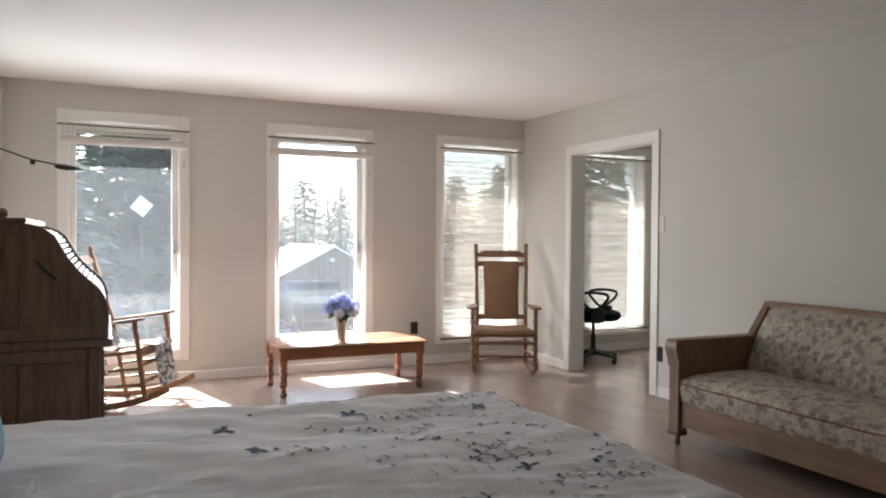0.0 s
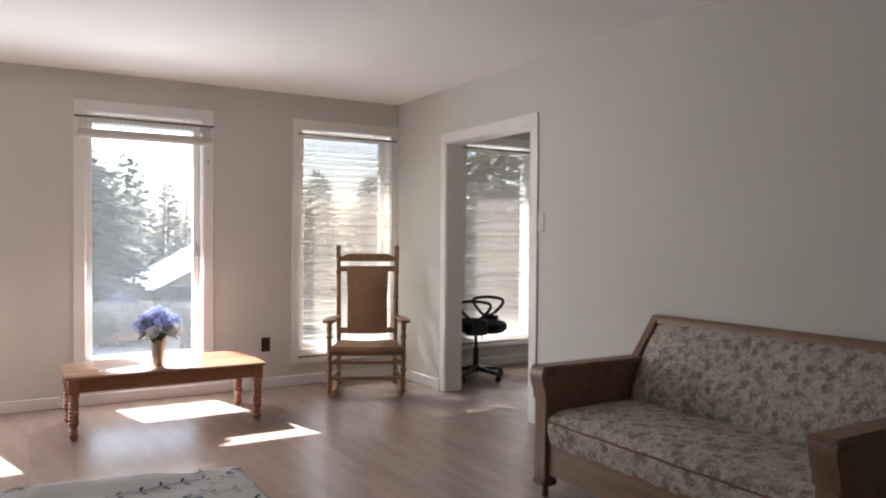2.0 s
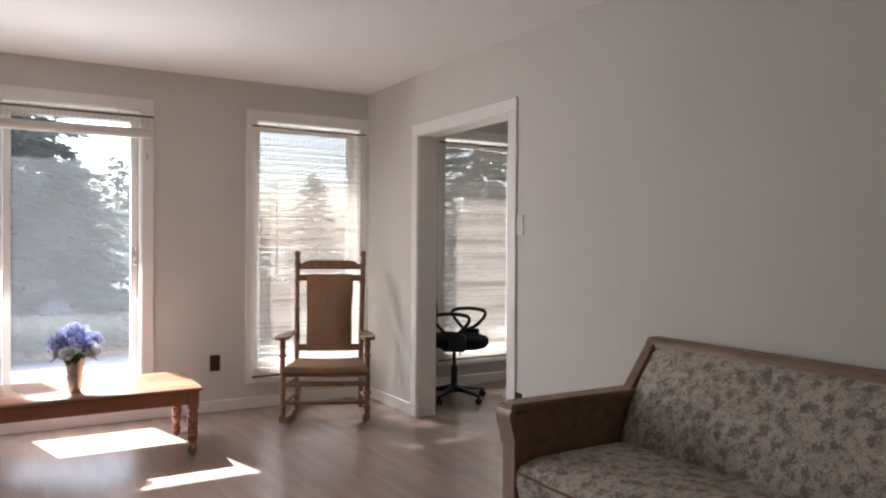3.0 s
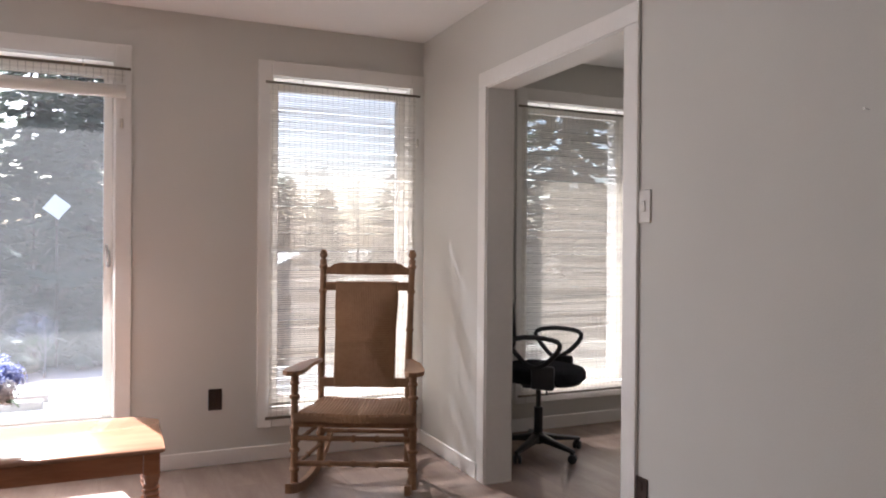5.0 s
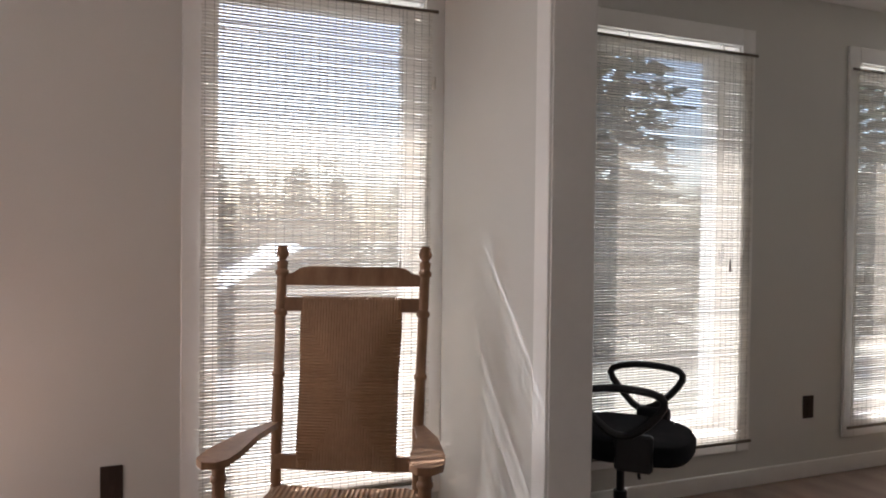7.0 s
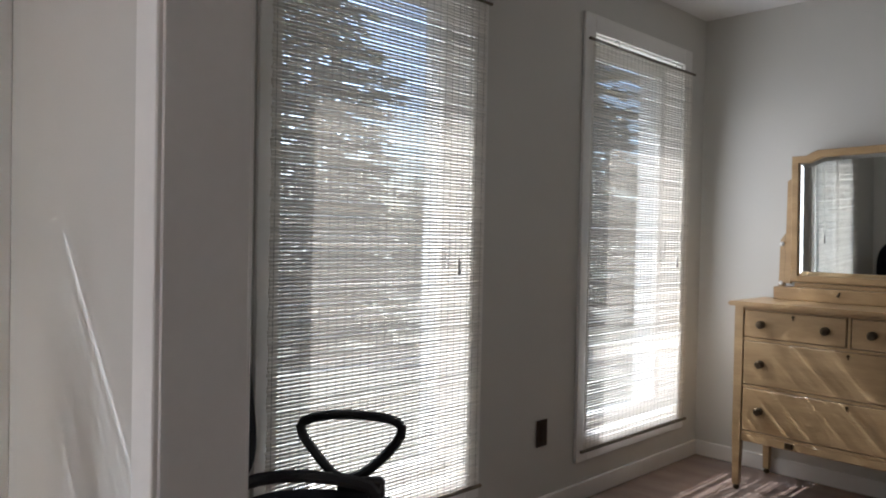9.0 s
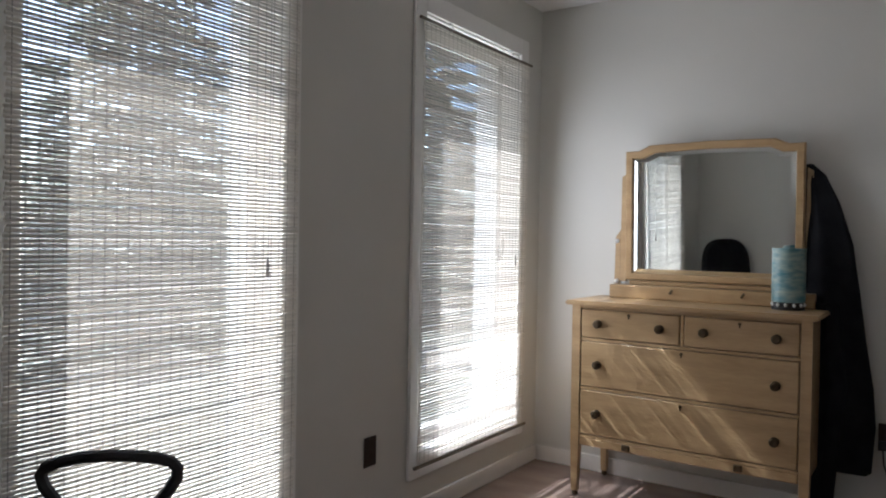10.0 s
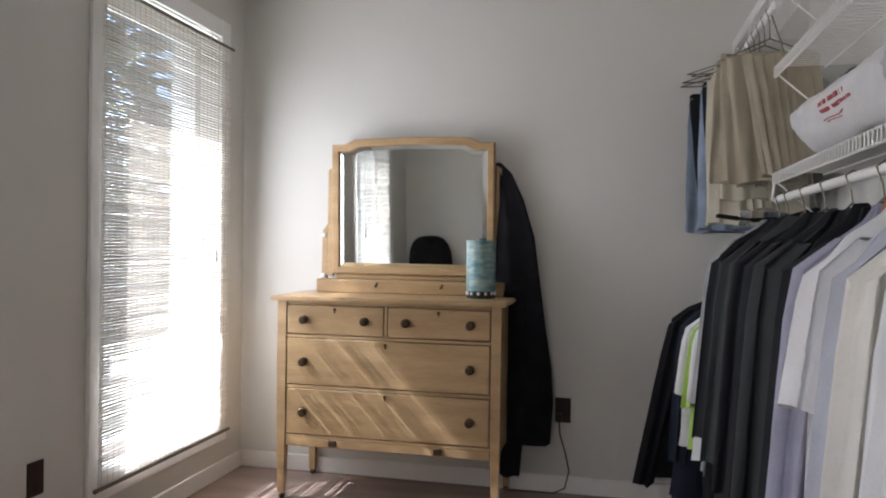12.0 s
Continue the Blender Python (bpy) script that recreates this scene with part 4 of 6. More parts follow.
# ---- roll-top desk ----
desk = thing("roll_top_desk", None, "dark oak roll-top desk with a half-closed ribbed tambour", "desk")
QX, QY0, QY1 = WX + 0.03, 4.23, 5.42
curve = [(-0.565, 0.74), (-0.562, 0.80), (-0.566, 0.87), (-0.582, 0.925), (-0.612, 0.972), (-0.655, 1.01), (-0.70, 1.055), (-0.742, 1.11), (-0.775, 1.17), (-0.805, 1.225), (-0.85, 1.262), (-0.92, 1.285)]
for ya in (QY0, QY1 - 0.035):
    sp = bmesh.new()
    outline = [(QX, ya, 0.71), (-0.565, ya, 0.71)] + [(x, ya, z) for x, z in curve] + [(QX, ya, 1.285)]
    prism(sp, outline, (0, 0.035, 0))
    upper = part("upper_side", sp, M["oak_dark"], desk)
    yo = ya - 0.016 if ya == QY0 else ya + 0.035
    for k, (x0, x1, z0, z1) in enumerate(((QX + 0.0, -1.19, 0.7765, 1.25), (-1.02, -0.955, 0.7765, 1.235))):
        part("stile", boxed(x0, yo, z0, x1, yo + 0.016, z1, r=0.005), M["oak_dark"], upper)
    part("rail", boxed(QX, yo, 0.712, -0.572, yo + 0.016, 0.775, r=0.005), M["oak_dark"], upper)
    trim = bmesh.new()
    inner = [(x - 0.052, z - 0.048) for x, z in curve[2:]]
    ring = [(x - 0.006, z - 0.004) for x, z in curve[2:]] + inner[::-1]
    prism(trim, [(x, yo, z) for x, z in ring], (0, 0.016, 0))
    part("curved_stile", trim, M["oak_dark"], upper)
for k in range(2):
    ya = QY0 if k == 0 else QY1 - 0.42
    ped = part("pedestal", boxed(QX + 0.01, ya + 0.012, 0.06, -0.60, ya + 0.40, 0.668, r=0.004), M["oak_dark"], desk)
    part("plinth", boxed(QX + 0.005, ya + 0.005, 0.0, -0.592, ya + 0.41, 0.058, r=0.004), M["oak_dark"], ped)
    for (x0, x1, z0, z1) in ((QX + 0.01, QX + 0.07, 0.06, 0.668), (-0.66, -0.60, 0.06, 0.668), (-0.965, -0.905, 0.14, 0.60), (QX + 0.07, -0.66, 0.06, 0.14), (QX + 0.07, -0.66, 0.60, 0.668)):
        part("side_frame", boxed(x0, ya - 0.007, z0, x1, ya + 0.013, z1, r=0.007), M["oak_dark"], ped)
    for z0 in (0.08, 0.28, 0.47):
        dr = part("drawer", boxed(-0.600, ya + 0.03, z0, -0.585, ya + 0.385, z0 + 0.175, r=0.004), M["oak_dark"], ped)
        part("handle", tube(bmesh.new(), [(-0.586, ya + 0.15, z0 + 0.09), (-0.57, ya + 0.16, z0 + 0.085), (-0.57, ya + 0.25, z0 + 0.085), (-0.586, ya + 0.26, z0 + 0.09)], 0.005, 6), M["brass"], dr, "dark brass pull")
part("writing_top", boxed(QX, QY0 - 0.02, 0.67, -0.548, QY1 + 0.02, 0.709, r=0.006, seg=2), M["oak_dark"], desk)
part("top_board", boxed(QX, QY0 - 0.025, 1.286, -0.925, QY1 + 0.025, 1.312, r=0.006, seg=2), M["oak_dark"], desk)
part("back_board", boxed(QX, QY0 + 0.036, 0.71, QX + 0.015, QY1 - 0.036, 1.285, r=0.002), M["oak_dark"], desk)
slats = []
dist = 0.0
for (x0, z0), (x1, z1) in zip(curve, curve[1:]):
    ln = math.hypot(x1 - x0, z1 - z0)
    m = max(1, round(ln / 0.030))
    for k in range(m):
        t = (k + 0.5) / m
        slats.append((x0 + (x1 - x0) * t, z0 + (z1 - z0) * t, math.atan2(z1 - z0, x1 - x0)))
tm = None
for x, z, a in slats:
    mm = pose(x - 0.020, 0, z - 0.017, 0, -math.degrees(a), 0)
    if tm is None:
        tam = bmesh.new()
        prism(tam, [(px, QY0 + 0.037, pz) for px, pz in ((-0.0135, 0.004), (0.0135, 0.004), (0.0125, -0.004), (0.007, -0.0105), (-0.007, -0.0105), (-0.0125, -0.004))], (0, QY1 - QY0 - 0.074, 0))
        o = part("tambour_slat", tam, M["oak_dark"], desk, m=mm)
        tm = o.data
    else:
        share("tambour_slat", tm, desk, mm)
slot = part("curved_handle", tube(bmesh.new(), [(-0.885, QY0 - 0.004, 1.10), (-0.85, QY0 - 0.008, 1.055), (-0.80, QY0 - 0.004, 1.01)], 0.008, 8), M["black_plastic"], desk, "dark metal bar on the side panel")

# lamp on the desk
lamp = thing("desk_lamp", pose(-1.21, 5.06, 1.312), "black balanced-arm desk lamp on the roll-top", "desk lamp")
part("base", lathe(bmesh.new(), [(0.075, 0), (0.078, 0.006), (0.07, 0.016), (0.02, 0.022), (0.012, 0.03)], 24), M["lamp_metal"], lamp)
part("pole", tube(bmesh.new(), [(0, 0, 0.02), (0, 0, 0.442)], 0.006), M["lamp_metal"], lamp)
part("arm", tube(bmesh.new(), [(-0.06, 0, 0.462), (0, 0, 0.442), (0.24, 0, 0.357), (0.375, 0, 0.335)], 0.0045), M["lamp_metal"], lamp)
part("counterweight", lathe(bmesh.new(), [(0.012, 0), (0.014, 0.004), (0.014, 0.02), (0.012, 0.024)], 12, Matrix.Translation((0.245, 0, 0.33))), M["lamp_metal"], lamp)
hd = bmesh.new()
rings = []
for f, w, hgt in ((0.27, 0.012, 0.010), (0.29, 0.026, 0.017), (0.33, 0.040, 0.018), (0.375, 0.040, 0.014), (0.405, 0.026, 0.009), (0.418, 0.008, 0.004)):
    rings.append([Vector((f + 0.09, w * math.cos(t), 0.327 - (f - 0.27) * 0.12 + hgt * math.sin(t))) for t in np.linspace(0, math.tau, 14, endpoint=False)])
part("head", loft(hd, rings), M["lamp_metal"], lamp)
ornament = thing("stone_ornament", pose(-1.04, 4.36, 1.312), "pair of small dark rounded ornaments on the desk top", "ornament")
for dx, r in ((0.0, 0.026), (-0.052, 0.030)):
    part("ball", lathe(bmesh.new(), [(0.004, 0), (r * 0.7, r * 0.25), (r, r), (r * 0.8, r * 1.6), (r * 0.3, r * 1.95), (0.003, r * 2)], 14, Matrix.Translation((dx, 0, 0))), M["oak_dark"], ornament)

# ---- office chair ----
oc = thing("office_chair", pose(3.893, 6.223, 0, 0, 0, -47), "black swivel office chair with loop armrests", "office chair")
for k in range(5):
    a = math.radians(-28 + k * 72)
    ca, sa = math.cos(a), math.sin(a)
    lb3 = bmesh.new()
    rings = []
    for d, w, z0, z1 in ((0.02, 0.028, 0.075, 0.12), (0.12, 0.022, 0.07, 0.10), (0.265, 0.015, 0.058, 0.075), (0.275, 0.012, 0.06, 0.072)):
        rings.append([Vector((ca * d - sa * s * w, sa * d + ca * s * w, z)) for s, z in ((-1, z0), (1, z0), (1, z1 - 0.006), (0.5, z1), (-0.5, z1), (-1, z1 - 0.006))])
    leg = part("leg", loft(lb3, rings), M["black_plastic"], oc)
    cb = bmesh.new()
    for s in (-1, 1):
        mm = Matrix.Translation((ca * 0.262 + sa * 0.0, sa * 0.262, 0.026)) @ Matrix.Rotation(a + 0.6, 4, "Z") @ Matrix.Rotation(math.pi / 2, 4, "X") @ Matrix.Translation((0, 0, s * 0.013 - 0.009))
        lathe(cb, [(0.018, 0), (0.025, 0.004), (0.025, 0.014), (0.018, 0.018)], 14, mm)
    box(cb, ca * 0.262 - 0.012, sa * 0.262 - 0.012, 0.03, ca * 0.262 + 0.012, sa * 0.262 + 0.012, 0.062, r=0.004)
    part("caster", cb, M["black_plastic"], leg)
part("gas_column", lathe(bmesh.new(), [(0.034, 0.06), (0.034, 0.12), (0.026, 0.125), (0.026, 0.27), (0.015, 0.272), (0.015, 0.40)], 16), M["black_plastic"], oc)
part("tilt_box", boxed(-0.09, -0.07, 0.385, 0.09, 0.07, 0.435, r=0.012, seg=2), M["black_plastic"], oc)
part("lever", tube(bmesh.new(), [(0.05, -0.05, 0.41), (0.09, -0.15, 0.40), (0.10, -0.19, 0.385)], 0.006), M["black_plastic"], oc)
sb = bmesh.new()
rings = []
for z, f in ((0.428, 0.80), (0.438, 0.93), (0.46, 1.0), (0.49, 1.0), (0.508, 0.95), (0.516, 0.80), (0.512, 0.4)):
    rings.append([Vector((0.02 + 0.245 * f * math.copysign(abs(math.cos(t)) ** 0.7, math.cos(t)), 0.235 * f * math.copysign(abs(math.sin(t)) ** 0.7, math.sin(t)), z - 0.015 * max(0, math.cos(t)) * f)) for t in np.linspace(0, math.tau, 32, endpoint=False)])
part("seat", loft(sb, rings), M["black_cloth"], oc, "black cloth seat pad")
part("back_bracket", tube(bmesh.new(), [(-0.05, 0, 0.41), (-0.22, 0, 0.41), (-0.265, 0, 0.46), (-0.275, 0, 0.75)], 0.018, 8, flat=0.5), M["black_plastic"], oc)
bb = bmesh.new()
rings = []
for x, f in ((-0.275, 0.85), (-0.262, 1.0), (-0.235, 1.0), (-0.215, 0.93), (-0.208, 0.7)):
    rings.append([Vector((x - 0.03 * math.sin(t) * f, 0.225 * f * math.copysign(abs(math.cos(t)) ** 0.65, math.cos(t)) * (1 - 0.12 * math.sin(t)), 0.785 + 0.225 * f * math.copysign(abs(math.sin(t)) ** 0.7, math.sin(t)))) for t in np.linspace(0, math.tau, 32, endpoint=False)])
part("backrest", loft(bb, rings), M["black_cloth"], oc, "black cloth backrest")
for s in (-1, 1):
    y = s * 0.262
    pts = [(px - 0.045, py, 0.535 + 0.86 * (pz - 0.535)) for px, py, pz in ((-0.035, y, 0.715), (0.06, y, 0.735), (0.18, y, 0.728), (0.235, y, 0.708), (0.232, y, 0.66), (0.17, y - s * 0.01, 0.58), (0.11, y - s * 0.03, 0.535), (0.06, y - s * 0.03, 0.535), (0.0, y - s * 0.01, 0.60), (-0.055, y, 0.68))]
    smooth_pts = []
    for i in range(len(pts)):
        p0, p1 = Vector(pts[i]), Vector(pts[(i + 1) % len(pts)])
        smooth_pts += [p0 * 0.75 + p1 * 0.25, p0 * 0.25 + p1 * 0.75]
    part("armrest", tube(bmesh.new(), smooth_pts, 0.014, 8, closed=True), M["black_plastic"], oc)
    part("arm_bracket", boxed(0.02, min(y - s * 0.06, y - s * 0.02), 0.415, 0.15, max(y - s * 0.06, y - s * 0.02), 0.545, r=0.01), M["black_plastic"], oc)

# ---- dresser with mirror ----
dresser = thing("dresser", None, "golden oak dresser with four drawers on tall legs", "dresser")
DF, DB, DA, DBY = 6.385, 6.79, 5.282, 6.300
part("top", boxed(DF - 0.03, DA - 0.025, 0.898, DB, DBY + 0.025, 0.920, r=0.006, seg=2), M["golden"], dresser)
for y0 in (DA, DBY - 0.042):
    for x0 in (DF, DB - 0.042):
        lg = bmesh.new()
        rings = [[Vector((x, y, z)) for x, y in ((x0 + i, y0 + i), (x0 + 0.042 - i, y0 + i), (x0 + 0.042 - i, y0 + 0.042 - i), (x0 + i, y0 + 0.042 - i))] for z, i in ((0.025, 0.007), (0.26, 0.001), (0.897, 0.0))]
        leg = part("leg", loft(lg, rings), M["golden"], dresser)
        part("caster", lathe(bmesh.new(), [(0.008, 0), (0.014, 0.006), (0.014, 0.018), (0.008, 0.026)], 12, Matrix.Translation((x0 + 0.021, y0 + 0.021, 0))), M["brass"], leg)
part("carcass", boxed(DF + 0.032, DA + 0.01, 0.255, DB - 0.01, DBY - 0.01, 0.896, r=0.003), M["golden"], dresser)
part("bottom_apron", boxed(DF + 0.004, DA + 0.043, 0.245, DF + 0.014, DBY - 0.043, 0.285, r=0.003), M["golden"], dresser)
for z0 in (0.285, 0.508, 0.735, 0.884):
    part("rail", boxed(DF + 0.004, DA + 0.043, z0, DF + 0.031, DBY - 0.043, z0 + 0.012, r=0.001), M["golden"], dresser)
part("divider", boxed(DF + 0.004, 5.785, 0.748, DF + 0.031, 5.797, 0.883, r=0.001), M["golden"], dresser)


def knob(parent, y, z):
    k = bmesh.new()
    mm = Matrix.Translation((DF + 0.002, y, z)) @ Matrix.Rotation(-math.pi / 2, 4, "Y")
    lathe(k, [(0.017, 0.0), (0.019, 0.003), (0.010, 0.006), (0.009, 0.014), (0.017, 0.02), (0.019, 0.026), (0.014, 0.031), (0.004, 0.032)], 14, mm)
    part("knob", k, M["brass"], parent, "dark turned knob")


for y0, y1, z0, z1 in ((DA + 0.045, 5.782, 0.750, 0.882), (5.800, DBY - 0.045, 0.750, 0.882), (DA + 0.045, DBY - 0.045, 0.522, 0.733), (DA + 0.045, DBY - 0.045, 0.299, 0.506)):
    d = part("drawer", boxed(DF + 0.002, y0 + 0.002, z0 + 0.002, DF + 0.031, y1 - 0.002, z1 - 0.002, r=0.003), M["golden"], dresser)
    wdt = y1 - y0
    off = 0.085
    zc = (z0 + z1) / 2
    knob(d, y0 + off, zc)
    knob(d, y1 - off, zc)
    kh = bmesh.new()
    ym = (y0 + y1) / 2
    lathe(kh, [(0.007, 0), (0.007, 0.003)], 10, Matrix.Translation((DF + 0.002, ym, z1 - 0.018)) @ Matrix.Rotation(-math.pi / 2, 4, "Y"))
    box(kh, DF - 0.001, ym - 0.003, z1 - 0.034, DF + 0.002, ym + 0.003, z1 - 0.020, r=0)
    part("keyhole", kh, M["brass"], d, "small brass keyhole plate")
low = part("lower_rail", boxed(DF + 0.006, DA + 0.26, 0.262, DF + 0.0135, DBY - 0.26, 0.274, r=0.001), M["golden"], dresser)
for ky in (5.55, 6.03):
    part("bracket", boxed(DF - 0.006, ky - 0.018, 0.252, DF + 0.004, ky + 0.018, 0.280, r=0.003), M["brass"], dresser, "small dark metal bracket")

mirror = thing("dresser_mirror", None, "oak-framed dresser mirror with clear old glass", "mirror")
MX = 6.735


def mirror_outline(grow):
    y0, y1, z0, z1 = 5.405 - grow, 6.138 + grow, 1.045 - grow, 1.605 + grow
    top = 1.63 + grow
    return [(y0, z0), (y1, z0), (y1, z1), (y1 - 0.055 - grow * 0.3, z1), (y1 - 0.085 - grow * 0.3, z1 + 0.014), (y1 - 0.11 - grow * 0.3, top), ((y0 + y1) / 2, top + 0.006),
            (y0 + 0.11 + grow * 0.3, top), (y0 + 0.085 + grow * 0.3, z1 + 0.014), (y0 + 0.055 + grow * 0.3, z1), (y0, z1)]


fr = bmesh.new()
o1, o2 = mirror_outline(0.036), mirror_outline(0.0)
ring_of = lambda o, x: [Vector((x - (z - 1.045) * 0.038, y, z)) for y, z in o]
loft(fr, [ring_of(o1, MX + 0.02), ring_of(o1, MX - 0.006), ring_of(mirror_outline(0.030), MX - 0.012), ring_of(mirror_outline(0.004), MX - 0.010), ring_of(o2, MX - 0.002), ring_of(o2, MX + 0.02)], closed=True)
part("frame", fr, M["golden"], mirror)
gl = bmesh.new()
o3 = mirror_outline(-0.020)
ra, rb = [gl.verts.new(p) for p in ring_of(mirror_outline(0.001), MX + 0.004)], [gl.verts.new(p) for p in ring_of(o3, MX + 0.0005)]
for k in range(len(ra)):
    gl.faces.new((ra[k], ra[(k + 1) % len(ra)], rb[(k + 1) % len(ra)], rb[k]))
gl.faces.new(rb)
gl.faces.new([gl.verts.new(p) for p in ring_of(mirror_outline(0.001), MX + 0.012)])
part("mirror_glass", gl, M["mirror"], mirror, "bevelled silvered glass", smooth=False)
for s, yb in ((1, 6.181), (-1, 5.362)):
    hp = bmesh.new()
    prism(hp, [(MX + 0.004, yb - 0.006 * s, 1.0), (MX + 0.004, yb + 0.024 * s, 1.0), (MX + 0.004, yb + 0.022 * s, 1.52), (MX + 0.004, yb - 0.002 * s, 1.535)], (0.024, 0, 0))
    part("upright", hp, M["golden"], mirror)
    wing = bmesh.new()
    prism(wing, [(MX + 0.006, yb + 0.0255 * s, 0.985), (MX + 0.006, yb + 0.054 * s, 0.985), (MX + 0.006, yb + 0.050 * s, 1.22), (MX + 0.006, yb + 0.0255 * s, 1.255)], (0.02, 0, 0))
    wg = part("bracket", wing, M["golden"], mirror)
    for z in ((1.0, 1.20) if s > 0 else ()):
        part("pivot_screw", lathe(bmesh.new(), [(0.010, 0), (0.012, 0.006), (0.006, 0.012)], 10, Matrix.Translation((MX + 0.006, yb + 0.04 * s, z)) @ Matrix.Rotation(-math.pi / 2, 4, "Y")), M["wire"], wg)
part("base_box", boxed(MX - 0.06, 5.315, 0.921, MX + 0.045, 6.235, 0.985, r=0.004), M["golden"], mirror)
for ky in (5.61, 5.93):
    part("base_knob", tube(bmesh.new(), [(MX - 0.06, ky, 0.955), (MX - 0.075, ky, 0.955), (MX - 0.078, ky - 0.012, 0.972)], 0.006, 6), M["brass"], mirror, "small dark pull")
part("low_rail", boxed(MX - 0.002, 5.39, 0.986, MX + 0.022, 6.155, 1.006, r=0.003), M["golden"], mirror)

can = thing("teal_canister", pose(6.60, 5.408, 0.920), "teal painted lantern canister on the dresser", "canister")
part("body", lathe(bmesh.new(), [(0.062, 0.032), (0.066, 0.036), (0.067, 0.15), (0.066, 0.25), (0.068, 0.254), (0.068, 0.26), (0.060, 0.26), (0.058, 0.20)], 28), M["teal"], can)
part("foot_ring", lathe(bmesh.new(), [(0.064, 0.0), (0.066, 0.006), (0.066, 0.012), (0.060, 0.014), (0.060, 0.031)], 28), M["black_plastic"], can)
for k in range(12):
    a = k * math.tau / 12
    part("bead", lathe(bmesh.new(), [(0.003, -0.008), (0.008, 0), (0.003, 0.008)], 8, Matrix.Translation((0.063 * math.cos(a), 0.063 * math.sin(a), 0.022))), M["wire"], can)

# black coat hung on the mirror's corner
rnd = random.Random(3)


def drape(levels, n=28, folds=5, seed=0, depth=0.18):
    """Cloth hanging in folds: levels of z, centre x, centre y, half width along y, half width along x."""
    bm, rings = bmesh.new(), []
    for q, (z, cx, cy, wy, wx) in enumerate(levels):
        ring = []
        for i in range(n):
            t = i * math.tau / n
            f = 1 + depth * math.sin(folds * t + seed + 0.35 * q) + 0.08 * math.sin(2 * folds * t + seed * 2)
            ring.append(Vector((cx + wx * f * math.sin(t), cy + wy * (1 + depth * 0.3 * math.sin(folds * t + q * 0.5)) * math.cos(t), z + 0.006 * math.sin(3 * t + seed))))
        rings.append(ring)
    return loft(bm, rings)


coat = thing("black_coat", None, "long black coat hung from the dresser mirror", "coat")
part("coat_body", drape([(1.545, 6.765, 5.360, 0.017, 0.015), (1.50, 6.762, 5.337, 0.042, 0.02), (1.38, 6.758, 5.307, 0.070, 0.025), (1.20, 6.752, 5.277, 0.098, 0.032), (1.0, 6.748, 5.257, 0.107, 0.036),
                         (0.80, 6.745, 5.242, 0.116, 0.038), (0.60, 6.742, 5.227, 0.130, 0.04), (0.44, 6.742, 5.222, 0.135, 0.04), (0.25, 6.742, 5.227, 0.126, 0.04), (0.235, 6.742, 5.232, 0.112, 0.03)], seed=1), M["black_cloth"], coat)
part("sleeve", drape([(0.95, 6.70, 5.272, 0.047, 0.03), (0.6, 6.695, 5.245, 0.055, 0.03), (0.3, 6.70, 5.272, 0.056, 0.03), (0.10, 6.71, 5.282, 0.051, 0.028), (0.09, 6.71, 5.282, 0.042, 0.02)], seed=2), M["black_cloth"], coat)
cable = thing("power_cable", None, "thin dark cable hanging from the outlet to the floor", "cable")
part("plug", boxed(EX - 0.03, 5.045, 0.34, EX - 0.0105, 5.075, 0.375, r=0.004), M["black_plastic"], cable)
part("cord", tube(bmesh.new(), [(EX - 0.025, 5.06, 0.345), (EX - 0.03, 5.055, 0.28), (EX - 0.03, 5.03, 0.20), (EX - 0.03, 5.01, 0.11), (EX - 0.035, 5.03, 0.03), (EX - 0.04, 5.08, 0.006), (EX - 0.04, 5.18, 0.005), (EX - 0.05, 5.30, 0.005)], 0.0035, 6), M["black_plastic"], cable)

# ---- closet: wire shelves ----
LIP = 4.31


def wire_shelf(x0, x1, z, label, rod=True):
    sh = thing("wire_shelf", None, label, "wire shelf", "closet shelves")
    for zz in (z, z - 0.032):
        part("lip_wire", tube(bmesh.new(), [(x0, LIP, zz), (x1, LIP, zz)], 0.0035, 6), M["wire"], sh)
    part("back_wire", tube(bmesh.new(), [(x0, CY + 0.008, z), (x1, CY + 0.008, z)], 0.0035, 6), M["wire"], sh)
    part("middle_wire", tube(bmesh.new(), [(x0, 4.16, z - 0.004), (x1, 4.16, z - 0.004)], 0.003, 6), M["wire"], sh)
    n = int((x1 - x0) / 0.0254)
    wm = None
    for k in range(n + 1):
        x = x0 + 0.003 + (x1 - x0 - 0.006) * k / n
        if wm is None:
            o = part("cross_wire", tube(bmesh.new(), [(0, CY + 0.004, z + 0.004), (0, LIP - 0.002, z + 0.004), (0, LIP + 0.005, z), (0, LIP + 0.005, z - 0.034)], 0.0021, 5), M["wire"], sh, m=pose(x, 0, 0))
            wm = o.data
        else:
            share("cross_wire", wm, sh, pose(x, 0, 0))
    rodz = z - 0.085
    if rod:
        part("hanging_rod", tube(bmesh.new(), [(x0, LIP - 0.012, rodz), (x1, LIP - 0.012, rodz)], 0.013, 12), M["wire"], sh, "white hanging rod")
    for x in (x0 + 0.02, (x0 + x1) / 2, x1 - 0.02):
        part("brace", tube(bmesh.new(), [(x, LIP - 0.005, z - 0.03), (x, CY + 0.006, z - 0.30)], 0.006, 6, flat=0.4), M["wire"], sh)
        if rod:
            part("rod_hook", tube(bmesh.new(), [(x + 0.015, LIP, z - 0.03), (x + 0.015, LIP + 0.006, rodz), (x + 0.015, LIP - 0.012, rodz - 0.016)], 0.004, 6), M["wire"], sh)
    return sh


